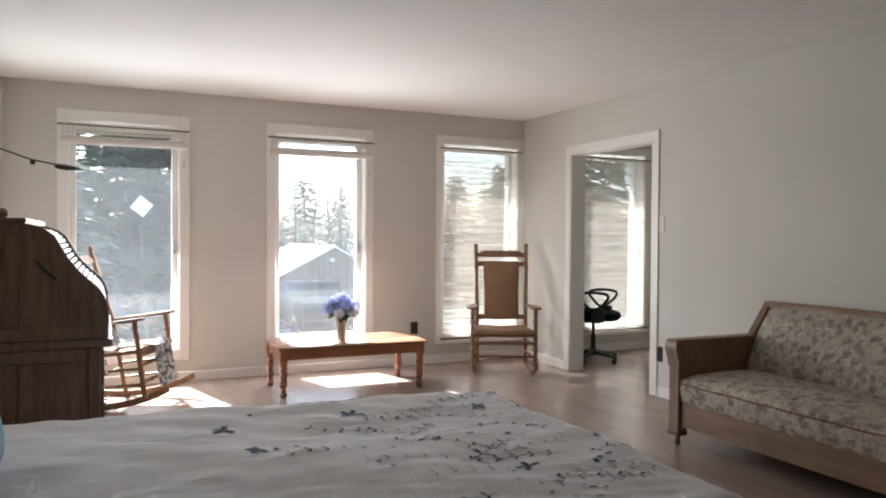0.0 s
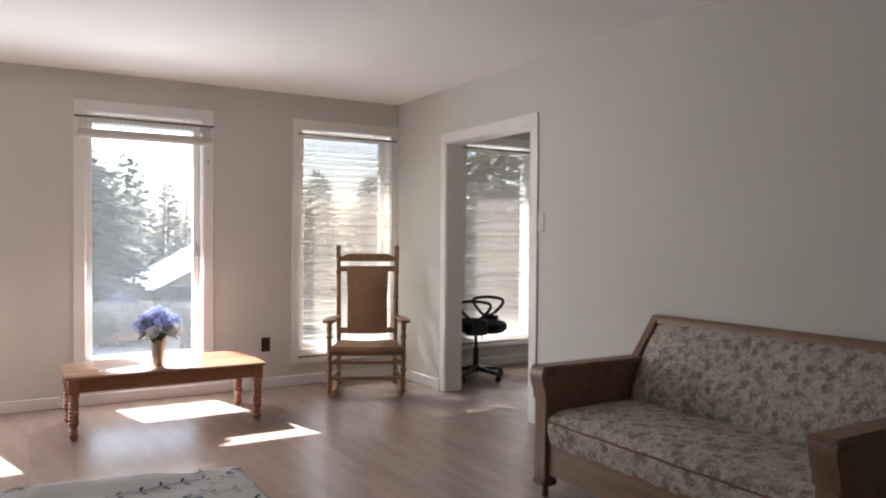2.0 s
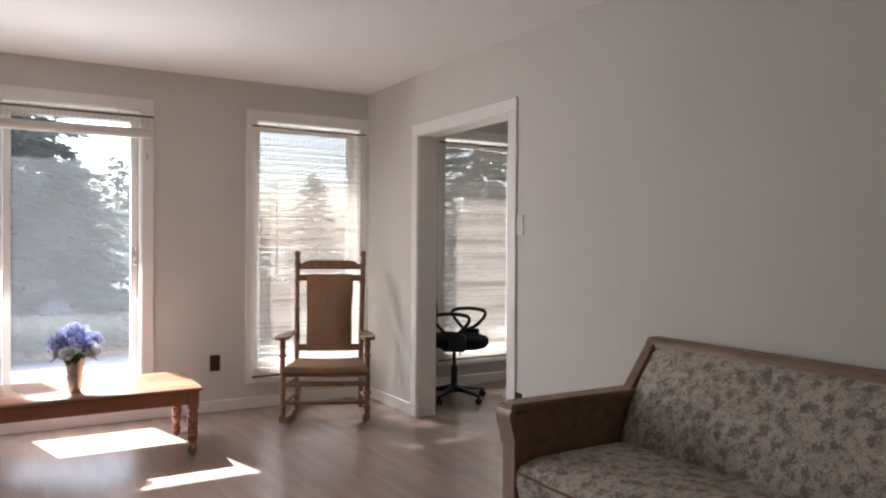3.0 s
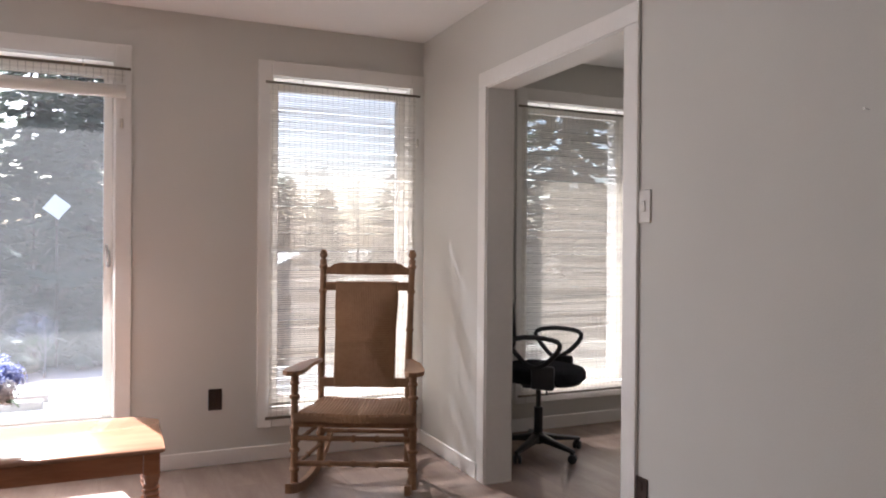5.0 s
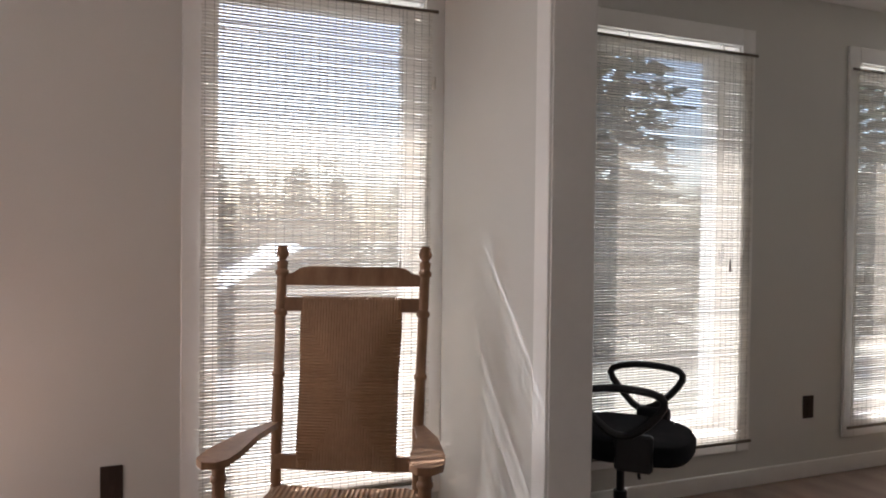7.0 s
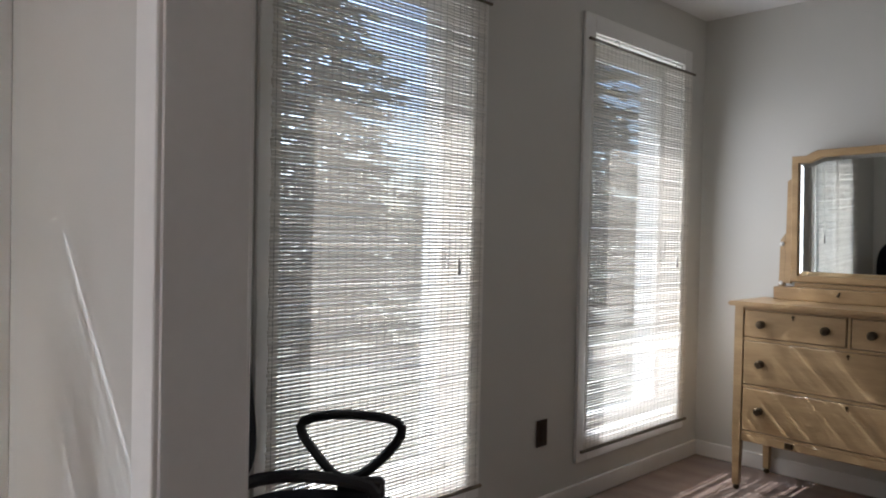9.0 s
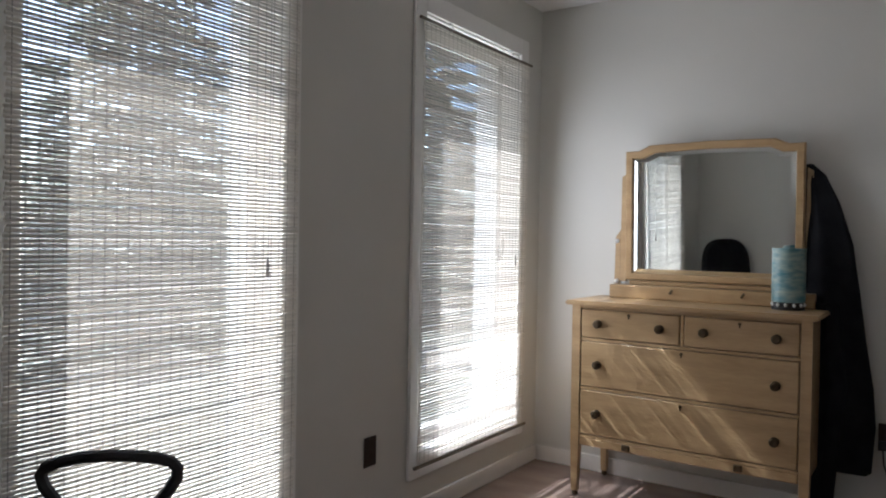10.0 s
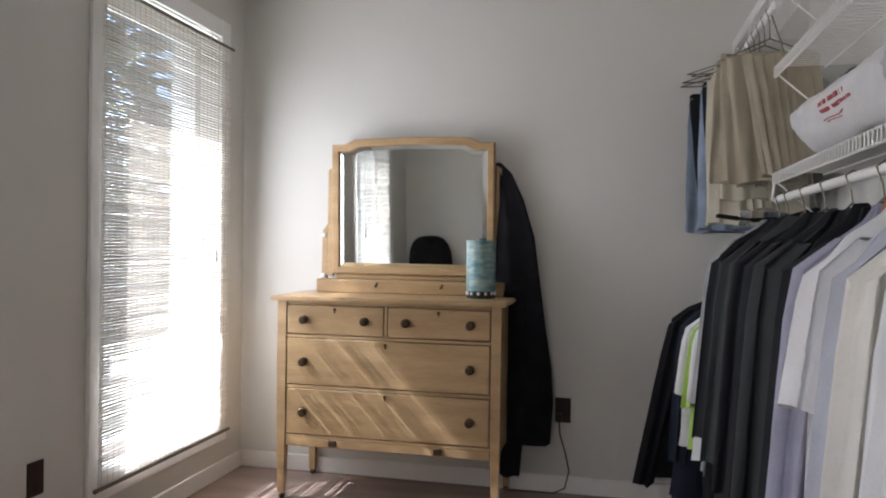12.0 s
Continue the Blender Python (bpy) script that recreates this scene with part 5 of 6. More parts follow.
wire_shelf(5.99, EX - 0.004, 2.085, "white coated wire closet shelf with hanging rod, near the ceiling")
wire_shelf(5.99, EX - 0.004, 1.13, "white coated wire closet shelf with hanging rod, at waist height")
wire_shelf(DX1 + 0.1, 5.95, 1.765, "white coated wire shelf above a plastic bag", False)
wire_shelf(DX1 + 0.1, 5.95, 1.41, "white coated wire shelf holding a plastic bag")
knobc = thing("black_ball", pose(6.775, 4.29, 2.005), "small black ball cap at the rod's end", "cap")
part("ball", lathe(bmesh.new(), [(0.004, -0.028), (0.022, -0.018), (0.028, 0), (0.022, 0.018), (0.004, 0.028)], 14), M["black_plastic"], knobc)


def hanger(parent, x, y, z_rod, half, drop, mat):
    hb = bmesh.new()
    zc = z_rod - drop
    tube(hb, [(x, y - 0.012, z_rod - 0.006), (x, y - 0.016, z_rod + 0.012), (x, y, z_rod + 0.018), (x, y + 0.016, z_rod + 0.006), (x, y + 0.004, z_rod - 0.03), (x, y, zc + 0.07)], 0.0022, 6)
    tube(hb, [(x, y, zc + 0.07), (x, y + half, zc), (x, y - half, zc), (x, y, zc + 0.07)], 0.003, 6)
    part("hanger", hb, mat, parent, "thin clothes hanger")


def garment(kind, x, z_rod, length, mat, label, half=0.20, sleeve=0.5, thick=0.026, seed=0, flare=0.22, spread=0.06, y=4.298):
    """A shirt or jacket on a hanger, seen edge on: body, two sleeves, hanger."""
    g = thing(kind, None, label, "clothing", "clothes on the closet rods")
    top = z_rod - 0.075
    hanger(g, x, y, z_rod, half * 0.42, 0.128, M["hanger_wire"])
    lv = [(top, x, y, 0.045, thick * 0.7), (top - 0.03, x, y, half * 0.42, thick), (top - 0.07, x, y, half * 0.72, thick * 1.1), (top - 0.12, x, y, half * 0.94, thick * 1.15), (top - 0.2, x, y, half * 0.98, thick * 1.15)]
    k = 6
    for i in range(1, k + 1):
        f = i / k
        lv.append((top - 0.2 - (length - 0.2) * f, x + 0.006 * math.sin(seed + i), y, half * (0.98 + flare * f), thick * (1.15 + 0.3 * f)))
    part("body", drape(lv, 96, 9, seed, 0.85), mat, g)
    for s in (1, -1):
        if not sleeve:
            continue
        yy = y + s * half * 0.98
        sl = [(top - 0.075, x, yy - s * 0.05, 0.03, thick), (top - 0.135, x - 0.004, yy + s * 0.002, 0.05, thick * 1.15)]
        for i in range(1, 6):
            f = i / 5
            sl.append((top - 0.135 - (sleeve - 0.1) * f, x - 0.006 - 0.008 * math.sin(seed + 2 * f), yy + s * (0.006 + spread * f), 0.052 - 0.012 * f, thick * (1.2 - 0.15 * f)))
        part("sleeve", drape(sl, 48, 5, seed + 3, 0.6), mat, g)
    return g


C = {
    "black": cloth("black_wool", (0.012, 0.012, 0.014)), "char": cloth("charcoal_wool", (0.028, 0.030, 0.030)), "navy": cloth("navy_cotton", (0.018, 0.022, 0.035)),
    "white": cloth("white_shirt", (0.66, 0.66, 0.66), 1.15), "cream": cloth("cream_shirt", (0.62, 0.60, 0.55), 1.15), "lilac": cloth("lilac_shirt", (0.29, 0.29, 0.36)),
    "sky": cloth("pale_blue_shirt", (0.40, 0.41, 0.46)), "orange": cloth("orange_shirt", (0.42, 0.19, 0.11)), "lime": cloth("lime_trim", (0.33, 0.48, 0.10)),
    "tweed": cloth("grey_tweed", (0.20, 0.20, 0.20), 1.9), "khaki": cloth("khaki_twill", (0.31, 0.275, 0.205)), "denim": cloth("faded_denim", (0.135, 0.165, 0.205), 1.9), "pale_denim": cloth("pale_denim", (0.21, 0.25, 0.32), 1.7), "stone": cloth("stone_cotton", (0.44, 0.41, 0.325)),
}
ROD_LOW, ROD_MID = 1.045, 1.325
garment("jacket", 6.62, ROD_LOW, 0.80, C["black"], "long black jacket on a hanger", 0.235, 0.80, 0.034, 1, spread=0.15, flare=0.45)
garment("jacket", 6.50, ROD_LOW, 0.85, C["navy"], "dark navy jacket on a hanger", 0.20, 0.66, 0.03, 2, spread=0.05)
garment("shirt", 6.40, ROD_LOW, 0.60, C["white"], "white cotton shirt on a hanger", 0.185, 0.36, 0.022, 5, spread=0.05)
garment("shirt", 6.34, ROD_LOW, 0.60, C["lime"], "lime green polo shirt on a hanger", 0.165, 0.40, 0.020, 3, spread=0.05)
garment("shirt", 6.27, ROD_LOW, 0.62, C["white"], "white short-sleeved polo shirt with lime trim", 0.16, 0.36, 0.026, 4, spread=0.04)
garment("trousers_pair", 6.18, ROD_LOW, 0.80, C["navy"], "dark trousers on a hanger", 0.14, 0, 0.03, 6)
garment("jacket", 5.91, ROD_MID, 0.85, C["tweed"], "grey tweed jacket on a hanger", 0.165, 0.58, 0.024, 7)
garment("jacket", 5.79, ROD_MID, 0.95, C["black"], "black suit jacket on a hanger", 0.172, 0.66, 0.036, 8)
garment("jacket", 5.60, ROD_MID, 0.98, C["char"], "charcoal suit jacket on a hanger", 0.170, 0.68, 0.046, 9)
garment("jacket", 5.39, ROD_MID, 0.98, C["black"], "black wool coat on a hanger", 0.165, 0.70, 0.046, 10)
garment("jacket", 5.18, ROD_MID, 1.0, C["char"], "dark grey wool coat on a hanger", 0.155, 0.70, 0.044, 18)
garment("jacket", 4.98, ROD_MID, 1.0, C["black"], "black jacket beside pale shirts", 0.135, 0.68, 0.040, 19)
garment("shirt", 4.87, ROD_MID, 0.85, C["lilac"], "lilac long-sleeved shirt on a hanger", 0.140, 0.62, 0.024, 11)
garment("shirt", 4.815, ROD_MID, 0.85, C["orange"], "orange shirt between paler shirts", 0.118, 0.50, 0.010, 12, spread=0.0)
garment("shirt", 4.755, ROD_MID, 0.80, C["white"], "white shirt with short ruffled sleeves", 0.150, 0.34, 0.026, 13, spread=0.05)
garment("shirt", 4.65, ROD_MID, 0.85, C["sky"], "pale blue shirt on a hanger", 0.130, 0.62, 0.028, 14)
garment("shirt", 4.53, ROD_MID, 0.90, C["cream"], "cream striped shirt on a hanger", 0.14, 0.62, 0.034, 15)
garment("shirt", 4.42, ROD_MID, 0.90, C["white"], "white cotton shirt on a hanger", 0.12, 0.6, 0.034, 16)


def trousers(x, mat, label, half, length, seed, top=1.875):
    g = thing("trousers", None, label, "clothing", "folded trousers on hangers")
    hanger(g, x, 4.298, 2.0, half * 1.05, 2.0 - top + 0.01, M["hanger_wire"])
    for k, (off, wide, cut, fwd) in enumerate(((0.36, 0.64, 1.0, 0.0), (-0.40, 0.60, 0.95 - 0.03 * (seed % 3), -0.010), (0.10, 0.46, 0.90 + 0.05 * (seed % 2), -0.030))):
        cy, cx, hw = 4.298 + off * half, x + fwd, half * wide
        lv = [(top + 0.008, cx - fwd * 0.8, cy, hw * 0.96, 0.006), (top, cx - fwd * 0.5, cy, hw, 0.013), (top - 0.03, cx - fwd * 0.3, cy, hw * 0.99, 0.016)]
        for i in range(1, 9):
            f = i / 8
            lv.append((top - 0.03 - (length * cut - 0.03) * f, cx + 0.004 * math.sin(seed + 1.1 * i + k), cy + (0.035 * math.sin(2.3 * seed + k) - 0.012 * k) * f, hw * (1 - (0.06 + 0.16 * (k == 2)) * f + 0.012 * math.sin(1.3 * i + seed)), 0.016 + 0.008 * f))
        part("leg", drape(lv, 96, 7 + 2 * k, seed + k, 0.30), mat, g)


trousers(6.71, C["denim"], "faded blue jeans folded over a hanger", 0.20, 0.56, 1, 1.79)
trousers(6.64, C["black"], "black trousers folded over a hanger", 0.205, 0.54, 2, 1.81)
trousers(6.56, C["pale_denim"], "light blue jeans folded over a hanger", 0.172, 0.58, 3, 1.82)
trousers(6.48, C["navy"], "dark trousers folded over a hanger", 0.175, 0.50, 5, 1.83)
trousers(6.39, C["stone"], "pale stone trousers folded over a hanger", 0.168, 0.585, 4, 1.84)
trousers(6.29, C["stone"], "beige trousers folded over a hanger", 0.155, 0.50, 8, 1.845)
trousers(6.20, C["khaki"], "khaki trousers folded over a hanger", 0.16, 0.44, 6, 1.845)
trousers(6.11, C["khaki"], "olive khaki trousers folded over a hanger", 0.158, 0.45, 7, 1.845)
for hx, hw, dr in ((6.765, 0.235, 0.10), (6.735, 0.245, 0.125), (6.67, 0.225, 0.085), (6.60, 0.215, 0.11)):
    wh = thing("wire_hanger", None, "empty wire hanger on the upper closet rod", "hanger", "empty wire hangers")
    hanger(wh, hx, 4.298, 2.0, hw, dr, M["hanger_wire"])
belt = thing("belt", None, "black leather belt looped with a bright buckle", "belt")
part("strap", tube(bmesh.new(), [(6.10, 4.14, 1.30), (6.09, 4.25, 1.265), (6.085, 4.36, 1.26), (6.08, 4.47, 1.275)], 0.032, 8, flat=0.25), M["black_cloth"], belt)
part("buckle", boxed(6.06, 4.36, 1.24, 6.068, 4.40, 1.295, r=0.003), M["chrome"], belt, "bright metal buckle")
part("hook", tube(bmesh.new(), [(6.10, 4.14, 1.30), (6.11, 4.2, 1.7), (6.11, 4.298, 2.0)], 0.003, 6), M["hanger_wire"], belt)

bag = thing("plastic_bag", None, "crumpled white plastic carrier bag with red print", "bag")


def bag_skin(f, t, out=0.0):
    """A place on the lying bag: f along it towards the knotted end, t round it."""
    x = 4.86 + 1.12 * f
    tail = max(0.0, f - 0.56) / 0.44
    r = 0.122 * (1 - 0.70 * tail ** 1.1) * math.sqrt(max(0.05, 1 - max(0.0, f - 0.93) * 12))
    wide = r * (1 + 0.10 * noise.noise((x * 6, math.cos(t) * 2, math.sin(t) * 2)) + 0.06 * noise.noise((x * 24, math.cos(t) * 6, math.sin(t) * 6))) + out
    high = 0.74 * r * (1 + 0.16 * noise.noise((x * 7, math.cos(t) * 2, 5 + math.sin(t) * 2)) + 0.08 * noise.noise((x * 26, math.cos(t) * 6, math.sin(t) * 6))) + out
    return Vector((x, 4.225 + wide * math.cos(t), max(1.417 + 0.155 * tail ** 1.1, 1.415 + 0.155 * tail ** 1.1 + 0.74 * r + high * math.sin(t))))


part("bag_body", loft(bmesh.new(), [[bag_skin(i / 35, t) for t in np.linspace(0, math.tau, 48, endpoint=False)] for i in range(36)]), M["bag"], bag)
for ink, label, t0, t1, spans in (
        ("red_ink", "faded red printed bar", 0.02, 0.13, ((0.20, 0.225), (0.235, 0.26), (0.27, 0.30), (0.32, 0.335), (0.345, 0.37))),
        ("red_ink", "faded red printed bar", -0.17, -0.09, ((0.17, 0.19), (0.20, 0.24), (0.25, 0.29), (0.31, 0.36))),
        ("red_ink", "faded red printed bar", -0.36, -0.33, ((0.24, 0.37),)), ("red_ink", "faded red printed bar", -0.45, -0.42, ((0.26, 0.35),)),
        ("black_plastic", "dark printed bar", 0.86, 0.98, ((0.26, 0.285), (0.30, 0.32), (0.335, 0.365), (0.38, 0.40)))):
    for f0, f1 in spans:
        part("print_bar", loft(bmesh.new(), [[bag_skin(f, t0, 0.002), bag_skin(f, t1, 0.002), bag_skin(f, t1, -0.001), bag_skin(f, t0, -0.001)] for f in np.linspace(f0, f1, 5)]), M[ink], bag, label)

# ---- outdoors ----
def ground_z(x, y):
    t = max(0.0, min(1.0, (y - 9) / 16))
    return -0.55 - 1.35 * t * t * (3 - 2 * t) - 0.02 * max(0, min(60, y - 25)) + 0.05 * noise.noise((x * 0.25, y * 0.25, 0))


gb = bmesh.new()
xs = [-900, -300, -120, -60] + list(np.linspace(-36, 60, 65)) + [90, 150, 400, 900]
ys = [-900, -200, -60, -20] + list(np.linspace(-6, 60, 67)) + [80, 120, 250, 900]
vs = [[gb.verts.new((x, y, ground_z(x, y))) for x in xs] for y in ys]
for r0, r1 in zip(vs, vs[1:]):
    for i in range(len(xs) - 1):
        gb.faces.new((r0[i], r0[i + 1], r1[i + 1], r1[i]))
tagged(part("ground", gb, M["ground"]), "pale spring lawn sloping away from the house", "lawn", kind="structure")
drive = bmesh.new()
rows = []
for k in range(26):
    y = 7.6 + k * 0.75
    rows.append([drive.verts.new((x, y, ground_z(x, y) + 0.03)) for x in np.linspace(-4.0 + 0.06 * k, 4.6 + 0.06 * k, 19)])
for r0, r1 in zip(rows, rows[1:]):
    for i in range(18):
        drive.faces.new((r0[i], r0[i + 1], r1[i + 1], r1[i]))
tagged(part("pavement", drive, M["gravel"]), "pale gravel yard beside the house", "gravel", kind="structure")
eave = tagged(thing("roof_eave"), "overhanging roof eave above the windows", "roof", kind="structure")
part("soffit", boxed(WX - 1.0, SX + 0.002, 2.60, EX + 1.0, 7.50, 2.63, r=0), M["white_paint"], eave, smooth=False)
part("fascia", boxed(WX - 1.0, 7.50, 2.55, EX + 1.0, 7.525, 2.75, r=0.003), M["white_paint"], eave)
tagged(part("foundation", boxed(WX - 0.15, SX - 0.018, -0.9, EX + 0.15, SX, -0.001, r=0), M["siding"], smooth=False), "plain foundation under the window wall", "foundation", kind="structure")

# wood-edged planting strip near the house
for k, (xa, xb, y, dz) in enumerate(((-3.0, 0.9, 11.6, 0.13), (-3.0, 0.9, 12.3, 0.13))):
    tim = thing("landscape_timber", pose((xa + xb) / 2, y, ground_z(0, y)), "weathered landscape timber on the lawn", "timber", "timbers")
    part("beam", boxed((xa - xb) / 2, -0.07, -0.08, (xb - xa) / 2, 0.07, dz, r=0.01), M["deck"], tim)

# barn
barn = thing("barn", pose(6.65, 25.0, -1.95), "weathered board barn with a pale metal roof", "barn")
BW, BL, EV, RG = 2.3, 6.0, 1.60, 2.80
bwl = bmesh.new()
gab = [(-BW, 0), (BW, 0), (BW, EV), (0, RG), (-BW, EV)]
prism(bwl, [(x, 0, z) for x, z in gab], (0, BL, 0))
wl = part("wall", bwl, M["barn"], barn, smooth=False)
for k in range(23):
    x = -BW + 0.01 + k * 0.2
    zt = EV + (RG - EV) * (1 - min(abs(x), abs(x + 0.185)) / BW)
    zl, zr = EV + (RG - EV) * (1 - abs(x) / BW), EV + (RG - EV) * (1 - abs(x + 0.185) / BW)
    bd = bmesh.new()
    prism(bd, [(x, -0.025, 0.02), (x + 0.185, -0.025, 0.02), (x + 0.185, -0.025, max(0.3, zr - 0.02)), (x, -0.025, max(0.3, zl - 0.02))], (0, 0.02, 0))
    part("board", bd, M["barn"], wl)
for s in (-1, 1):
    rf = bmesh.new()
    e = (BW + 0.28, EV - 0.28 * (RG - EV) / BW)
    prism(rf, [(0, -0.3, RG + 0.02), (s * e[0], -0.3, e[1] + 0.02), (s * e[0], -0.3, e[1] + 0.07), (0, -0.3, RG + 0.08)], (0, BL + 0.6, 0))
    part("roof", rf, M["tin_roof"], barn, "pale metal roof sheet", smooth=False)
part("barn_lamp", lathe(bmesh.new(), [(0.02, 0.1), (0.10, 0.06), (0.12, 0), (0.05, -0.05)], 12, Matrix.Translation((-0.05, -0.10, 2.35))), M["white_paint"], barn, "small white yard lamp")
part("barn_door", boxed(-1.0, -0.055, 0.02, 0.3, -0.027, 1.45, r=0.01), M["barn"], barn)
# rail fence by the barn
fence = thing("rail_fence", pose(3.55, 24.4, ground_z(3.5, 24.4)), "weathered rail fence beside the barn", "fence")
for fx in (-0.55, 0.0, 0.55):
    part("post", boxed(fx - 0.05, -0.05, -0.1, fx + 0.05, 0.05, 0.95, r=0.01), M["deck"], fence)
for fz in (0.2, 0.45, 0.7, 0.9):
    part("rail", boxed(-0.7, 0.051, fz - 0.04, 0.7, 0.08, fz + 0.04, r=0.006), M["deck"], fence)

# parked pickup
pickup = thing("parked_pickup", pose(4.75, 19.0, ground_z(4.7, 19)), "dark parked pickup with a closed bed cover", "pickup truck")
tbm = bmesh.new()
rings = [[Vector((x, y, z)) for x, z in ((-0.86, 0.35), (0.86, 0.35), (0.90, 0.6), (0.86, 0.98), (-0.86, 0.98), (-0.90, 0.6))] for y in (-1.0, -0.97, 1.2)]
part("bed_body", loft(tbm, rings), M["car_dark"], pickup)
part("cover", boxed(-0.88, -1.0, 0.985, 0.88, 1.2, 1.05, r=0.03, seg=2), M["car_dark"], pickup, "dark bed cover")
cabm = bmesh.new()
rings = [[Vector((x * w, y, z)) for x, z in ((-1, 0.4), (1, 0.4), (1, 0.95), (0.85, h2), (-0.85, h2), (-1, 0.95))] for y, w, h2 in ((1.22, 0.88, 1.2), (1.4, 0.88, 1.42), (2.4, 0.88, 1.42), (3.0, 0.88, 1.0), (4.1, 0.84, 0.92))]
part("cab", loft(cabm, rings), M["car_dark"], pickup)
for wx in (-0.80, 0.80):
    for wy in (-0.1, 3.2):
        wheel = part("wheel", lathe(bmesh.new(), [(0.20, -0.11), (0.32, -0.10), (0.34, -0.05), (0.34, 0.05), (0.32, 0.10), (0.20, 0.11)], 20, Matrix.Translation((wx, wy, 0.34)) @ Matrix.Rotation(math.pi / 2, 4, "Y")), M["black_plastic"], pickup)
        part("rim", lathe(bmesh.new(), [(0.05, -0.115), (0.19, -0.112), (0.19, 0.112), (0.05, 0.115)], 14, Matrix.Translation((wx, wy, 0.34)) @ Matrix.Rotation(math.pi / 2, 4, "Y")), M["chrome"], wheel)


def conifer(seed, height, spread, tufts=2600):
    """Trunk, limbs and a crown of small needle sprays."""
    rnd = random.Random(seed)
    tr = thing("conifer", None, "dark green spruce tree with drooping boughs", "tree", "trees beyond the yard")
    trunk = bmesh.new()
    tube(trunk, [(0.05 * math.sin(k), 0.05 * math.cos(k * 2), height * k / 8) for k in range(9)], [0.022 * height * (1 - k / 8.3) + 0.008 for k in range(9)], 9)
    part("trunk", trunk, M["bark"], tr)
    verts, faces, lv, lf = [], [], [], []
    limbs = int(height * 18)
    for q in range(limbs):
        f = (q + 0.5) / limbs
        z = height * (0.06 + 0.93 * f)
        reach = spread * (1 - f) ** 0.75 * rnd.uniform(0.65, 1.12) + 0.10
        a = q * 2.399 + rnd.uniform(-0.3, 0.3)
        ca, sa = math.cos(a), math.sin(a)
        droop = rnd.uniform(0.12, 0.34) * (1 - 0.6 * f)
        n0 = len(lv)
        w = 0.012 + 0.012 * (1 - f)
        for t in (0, 1):
            p = Vector((ca * reach * t, sa * reach * t, z - droop * reach * t * t))
            lv += [p + Vector((-sa * w * (1 - 0.8 * t), ca * w * (1 - 0.8 * t), 0)), p + Vector((sa * w * (1 - 0.8 * t), -ca * w * (1 - 0.8 * t), 0)), p + Vector((0, 0, -w * 1.5 * (1 - 0.8 * t)))]
        lf += [(n0, n0 + 1, n0 + 4, n0 + 3), (n0 + 1, n0 + 2, n0 + 5, n0 + 4), (n0 + 2, n0, n0 + 3, n0 + 5)]
        count = max(6, int(tufts / limbs * 2.0 * (1 - f) + 5))
        for k in range(count):
            t = rnd.uniform(0.12, 1.02)
            side = rnd.uniform(-1, 1) * (0.10 + 0.30 * reach * (1 - t * 0.6)) * 0.55
            p = Vector((ca * reach * t - sa * side, sa * reach * t + ca * side, z - droop * reach * t * t - abs(side) * 0.25 + rnd.uniform(-0.05, 0.05)))
            ang = a + rnd.uniform(-1.0, 1.0)
            ln, wd = rnd.uniform(0.20, 0.46), rnd.uniform(0.06, 0.12)
            d = Vector((math.cos(ang), math.sin(ang), rnd.uniform(-0.5, 0.05))).normalized()
            u = Vector((-math.sin(ang), math.cos(ang), rnd.uniform(-0.4, 0.4))).normalized()
            n1 = len(verts)
            verts += [p, p + d * ln * 0.5 + u * wd, p + d * ln, p + d * ln * 0.5 - u * wd]
            faces.append((n1, n1 + 1, n1 + 2, n1 + 3))
    for nm, vv, ff, mt in (("limbs", lv, lf, M["bark"]), ("crown", verts, faces, M["needle"])):
        me = bpy.data.meshes.new(nm)
        me.from_pydata([tuple(v) for v in vv], [], ff)
        me.materials.append(mt)
        o = new(nm, me)
        o.parent = tr
    return tr


def bare_tree(seed, height, label="leafless deciduous tree with fine branches", bark="bark", twig="twig"):
    rnd = random.Random(seed)
    tr = thing("bare_tree", None, label, "tree", "trees beyond the yard")
    trunk, twigs = bmesh.new(), bmesh.new()
    tube(trunk, [(0.08 * math.sin(k * 1.3), 0.06 * math.cos(k), height * k / 7) for k in range(8)], [0.016 * height * (1 - k / 7.5) + 0.006 for k in range(8)], 8)
    for q in range(34):
        f = rnd.uniform(0.25, 0.97)
        a = rnd.uniform(0, 6.28)
        p = Vector((0.08 * math.sin(f * 9), 0.06 * math.cos(f * 7), height * f))
        ln = height * 0.30 * (1.15 - f)
        d = Vector((math.cos(a), math.sin(a), rnd.uniform(0.6, 1.3))).normalized()
        mid, end = p + d * ln * 0.5, p + d * ln + Vector((0, 0, 0.15 * ln))
        tube(twigs, [p, mid, end], [0.022, 0.014, 0.006], 4)
        for k in range(7):
            t = rnd.uniform(0.3, 1)
            b0 = p + (end - p) * t
            d2 = (d + Vector((rnd.gauss(0, 0.7), rnd.gauss(0, 0.7), rnd.gauss(0.2, 0.4)))).normalized()
            tube(twigs, [b0, b0 + d2 * ln * 0.45], [0.009, 0.003], 3)
    part("trunk", trunk, M[bark], tr)
    part("branches", twigs, M[twig], tr)
    return tr


def plant(source, x, y, turn, size, lift=0.0):
    return copy_thing(source, pose(x, y, ground_z(x, y) + lift - 0.05, 0, 0, turn) @ Matrix.Scale(size, 4))


def place(ob, x, y, turn=0, size=1.0):
    ob.matrix_basis = pose(x, y, ground_z(x, y) - 0.05, 0, 0, turn) @ Matrix.Scale(size, 4)
    return ob


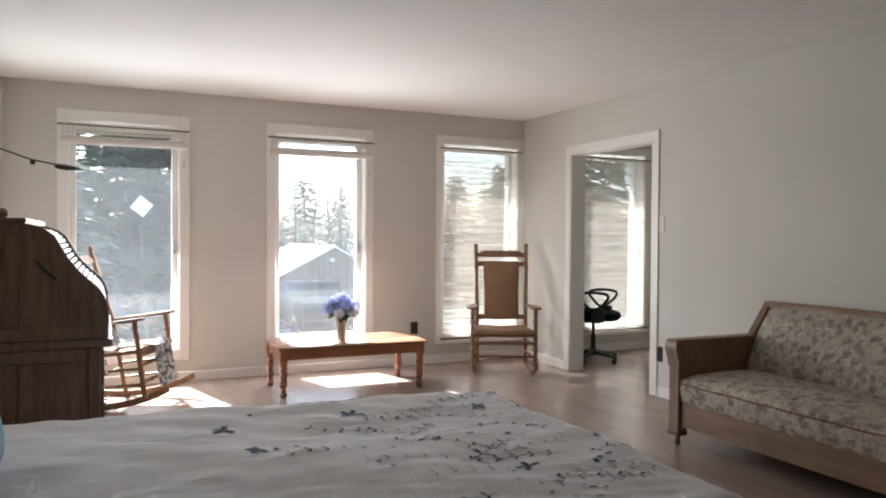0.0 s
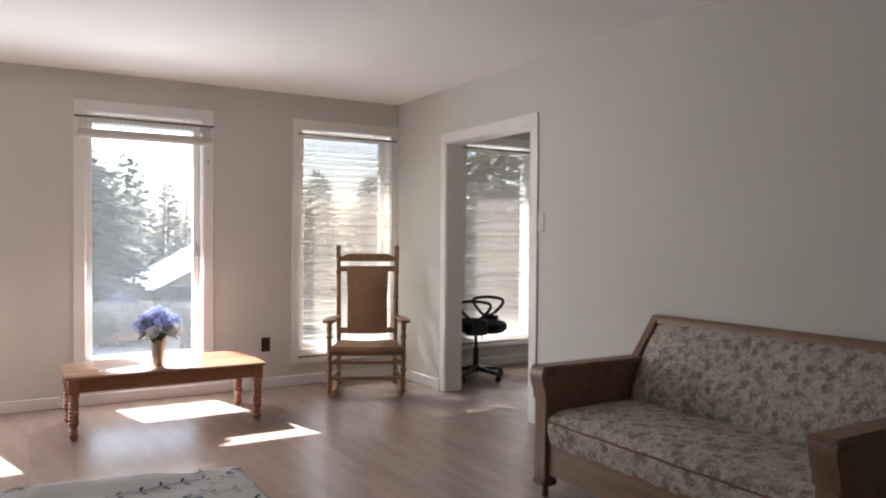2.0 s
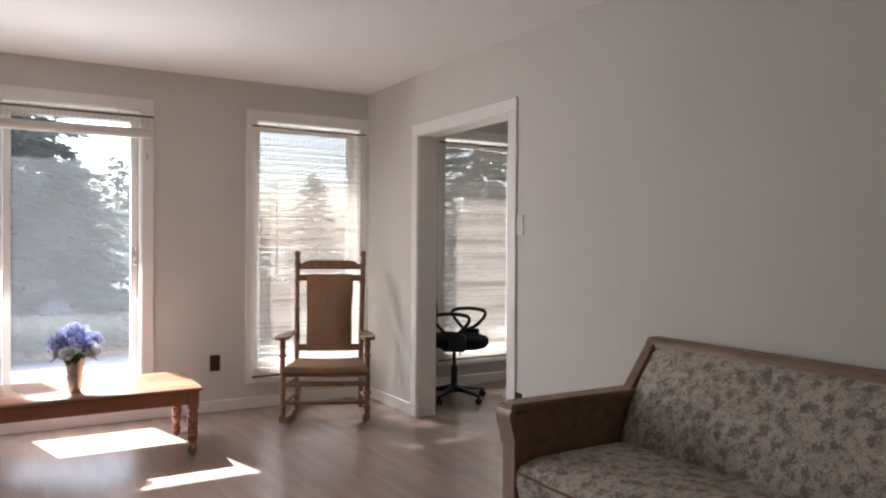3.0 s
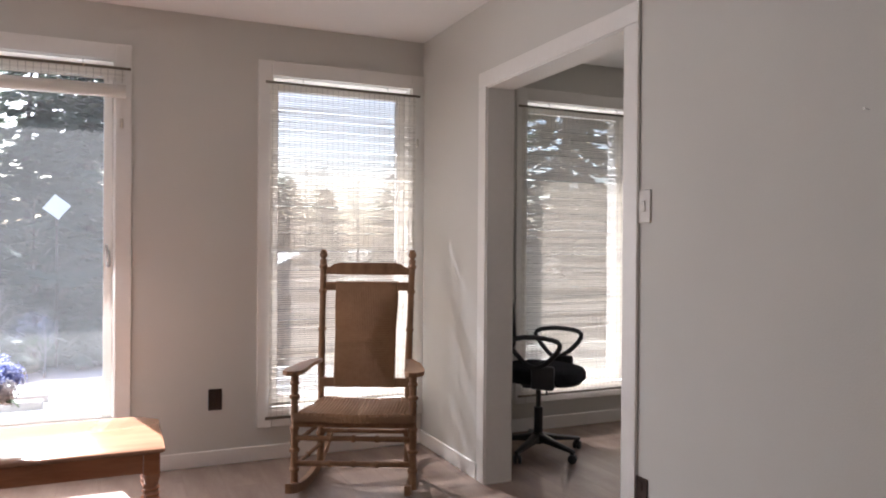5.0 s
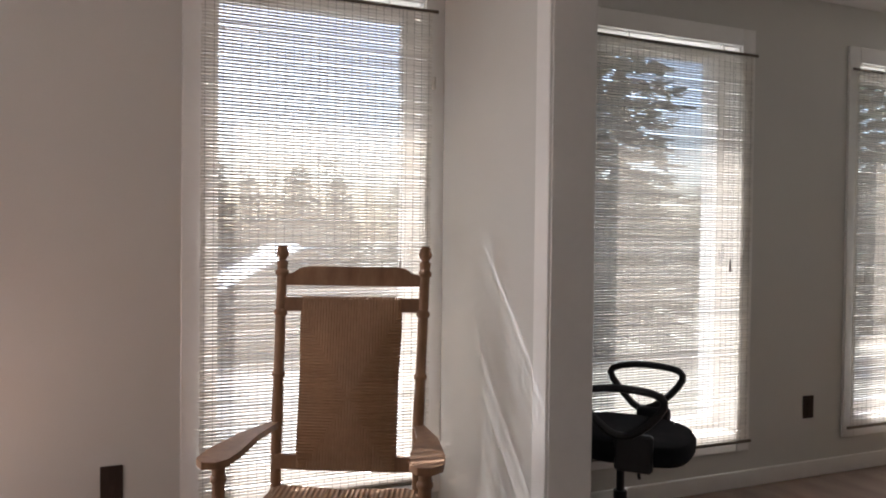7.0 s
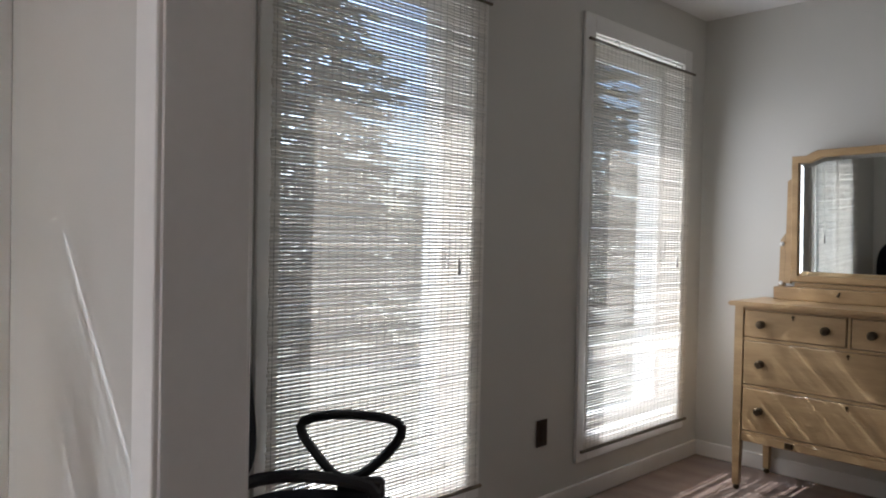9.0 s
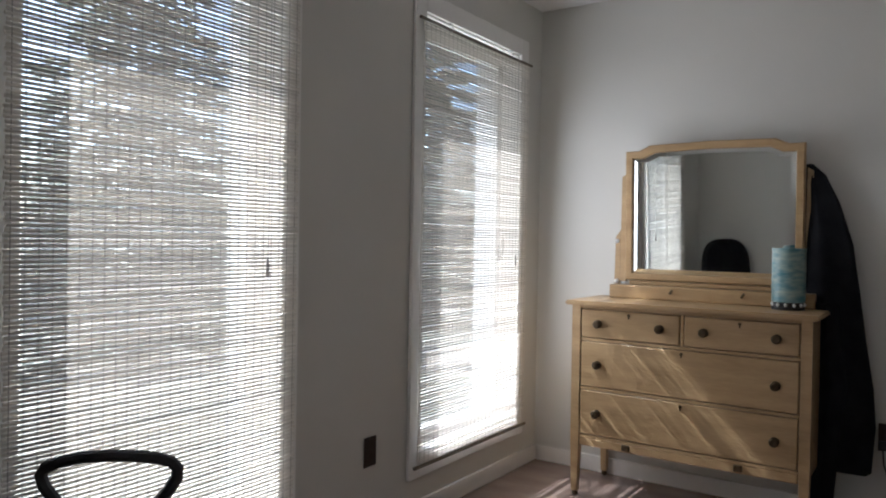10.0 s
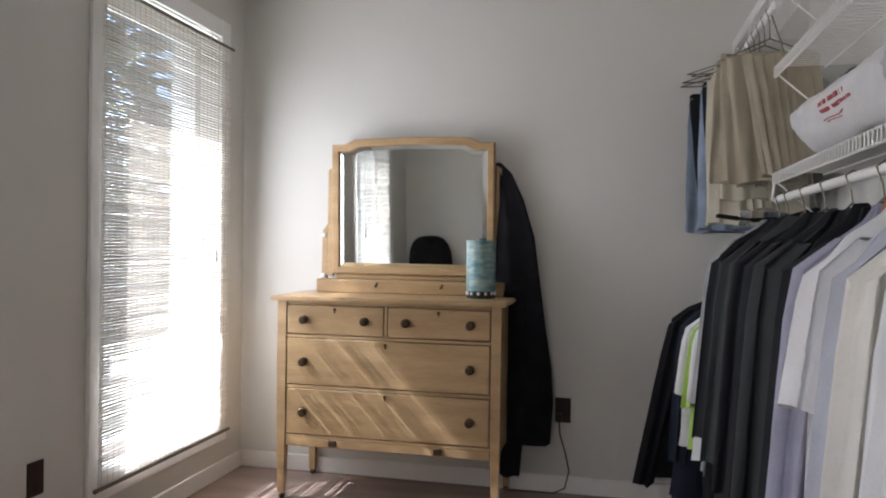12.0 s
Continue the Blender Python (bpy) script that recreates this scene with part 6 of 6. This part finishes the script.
spruce = place(conifer(1, 7.0, 2.3, 6000), 4.6, 34.0)
wide = place(conifer(2, 8.5, 2.9, 8000), 10.8, 16.5, 40)
bushy = place(conifer(3, 6.0, 2.4, 5500), -2.4, 17.6, 10)
ash = place(bare_tree(5, 8.0), 1.9, 26.0)
rnd = random.Random(12)
for x, y, s in ((-3.9, 16.4, 1.35), (0.9, 24.0, 1.5), (-5.2, 18, 1.5), (1.9, 24.5, 1.0), (-0.5, 24.2, 1.4), (-2.6, 21.5, 1.4), (-4.0, 21.5, 1.6), (2.6, 25.5, 0.95), (-7.0, 19.0, 1.6), (0.9, 25.0, 1.5), (-3.6, 26.5, 1.6)):
    plant(bushy, x, y, rnd.uniform(0, 360), s)
for x, y, s in ((6.6, 36, 0.85), (2.9, 33, 0.9), (9.4, 40, 1.0), (12.0, 42, 0.95), (14.2, 37, 1.0), (16.0, 34.5, 0.95), (18.6, 34.5, 1.05), (21, 38, 1.1), (23.5, 41, 0.9), (27, 38, 1.0), (30.5, 41, 1.1), (34, 39, 1.0), (38, 42, 1.1), (43, 40, 1.0), (48, 43, 1.2), (-9, 24, 1.5), (19.6, 16.5, 1.35)):
    plant(spruce, x, y, rnd.uniform(0, 360), s)
for x, y, s in ((3.3, 29.0, 0.8), (7.8, 38, 1.0), (10.6, 37, 1.05), (5.6, 40, 1.0), (13.2, 40, 1.0), (25, 37, 1.0), (-1.3, 20.6, 0.6), (-0.2, 22.3, 0.6), (4.6, 31, 0.8), (5.9, 33, 0.9), (7.0, 32, 0.85), (8.4, 34, 0.9), (4.0, 27.8, 0.7), (9.6, 36, 1.0)):
    plant(ash, x, y, rnd.uniform(0, 360), s * 0.85)

birch = bare_tree(9, 6.0, "pale leafless birch leaning among dark spruces", "birch", "birch")
birch.matrix_basis = pose(-1.75, 17.0, ground_z(-1.75, 17.0) - 0.05, 0, 10, 30) @ Matrix.Scale(0.62, 4)
for x, y, lean, turn, size in ((-0.55, 18.2, -8, 200, 0.5), (0.35, 18.6, 5, 110, 0.4)):
    copy_thing(birch, pose(x, y, ground_z(x, y) - 0.05, 0, lean, turn) @ Matrix.Scale(size, 4))

# white square among the trees, built as a board; the post is added support
for sx, sz, turn in ((0.33, 2.02, 38),):
    sign = thing("square_sign", pose(sx, 21.5, sz, 0, turn, 0), "blank white square board on an added post", "sign")
    part("board", boxed(-0.21, -0.01, -0.21, 0.21, 0.01, 0.21, r=0.003), M["white_paint"], sign)
    spost = thing("sign_post", pose(sx, 21.53, ground_z(sx, 21.5)), "thin wooden post added behind the white square", "post")
    part("stake", boxed(-0.03, -0.016, -0.1, 0.03, 0.016, sz - ground_z(sx, 21.5) + 0.15, r=0.004), M["bark"], spost)

# ---- floor boards ----
pw, pl = 0.192, 1.285
plank_bm = boxed(0.0002, 0.0003, -0.012, pw - 0.0002, pl - 0.0003, 0.0, r=0)
plank_mesh = bpy.data.meshes.new("plank")
plank_bm.to_mesh(plank_mesh)
plank_bm.free()
plank_mesh.materials.append(M["plank"])
rnd = random.Random(9)
cols = math.ceil((EX - WX + 0.02) / pw)
for cidx in range(cols):
    x = WX - 0.01 + cidx * pw
    if x > DX1 + 0.05:
        lo = CY - 0.05
    else:
        lo = SY
    y = NX + 0.02 - pl + (cidx * 0.43 % 1.0) * pl * 0.9
    first = NX + 0.005
    while first > lo:
        y0 = max(lo - 0.005, y if y < first else first - pl)
        ln = first - y0
        share("plank", plank_mesh, floor, Matrix.Translation((x, y0, 0)) @ Matrix.Diagonal((1, ln / pl, 1, 1)))
        first = y0
        y = y0 - pl
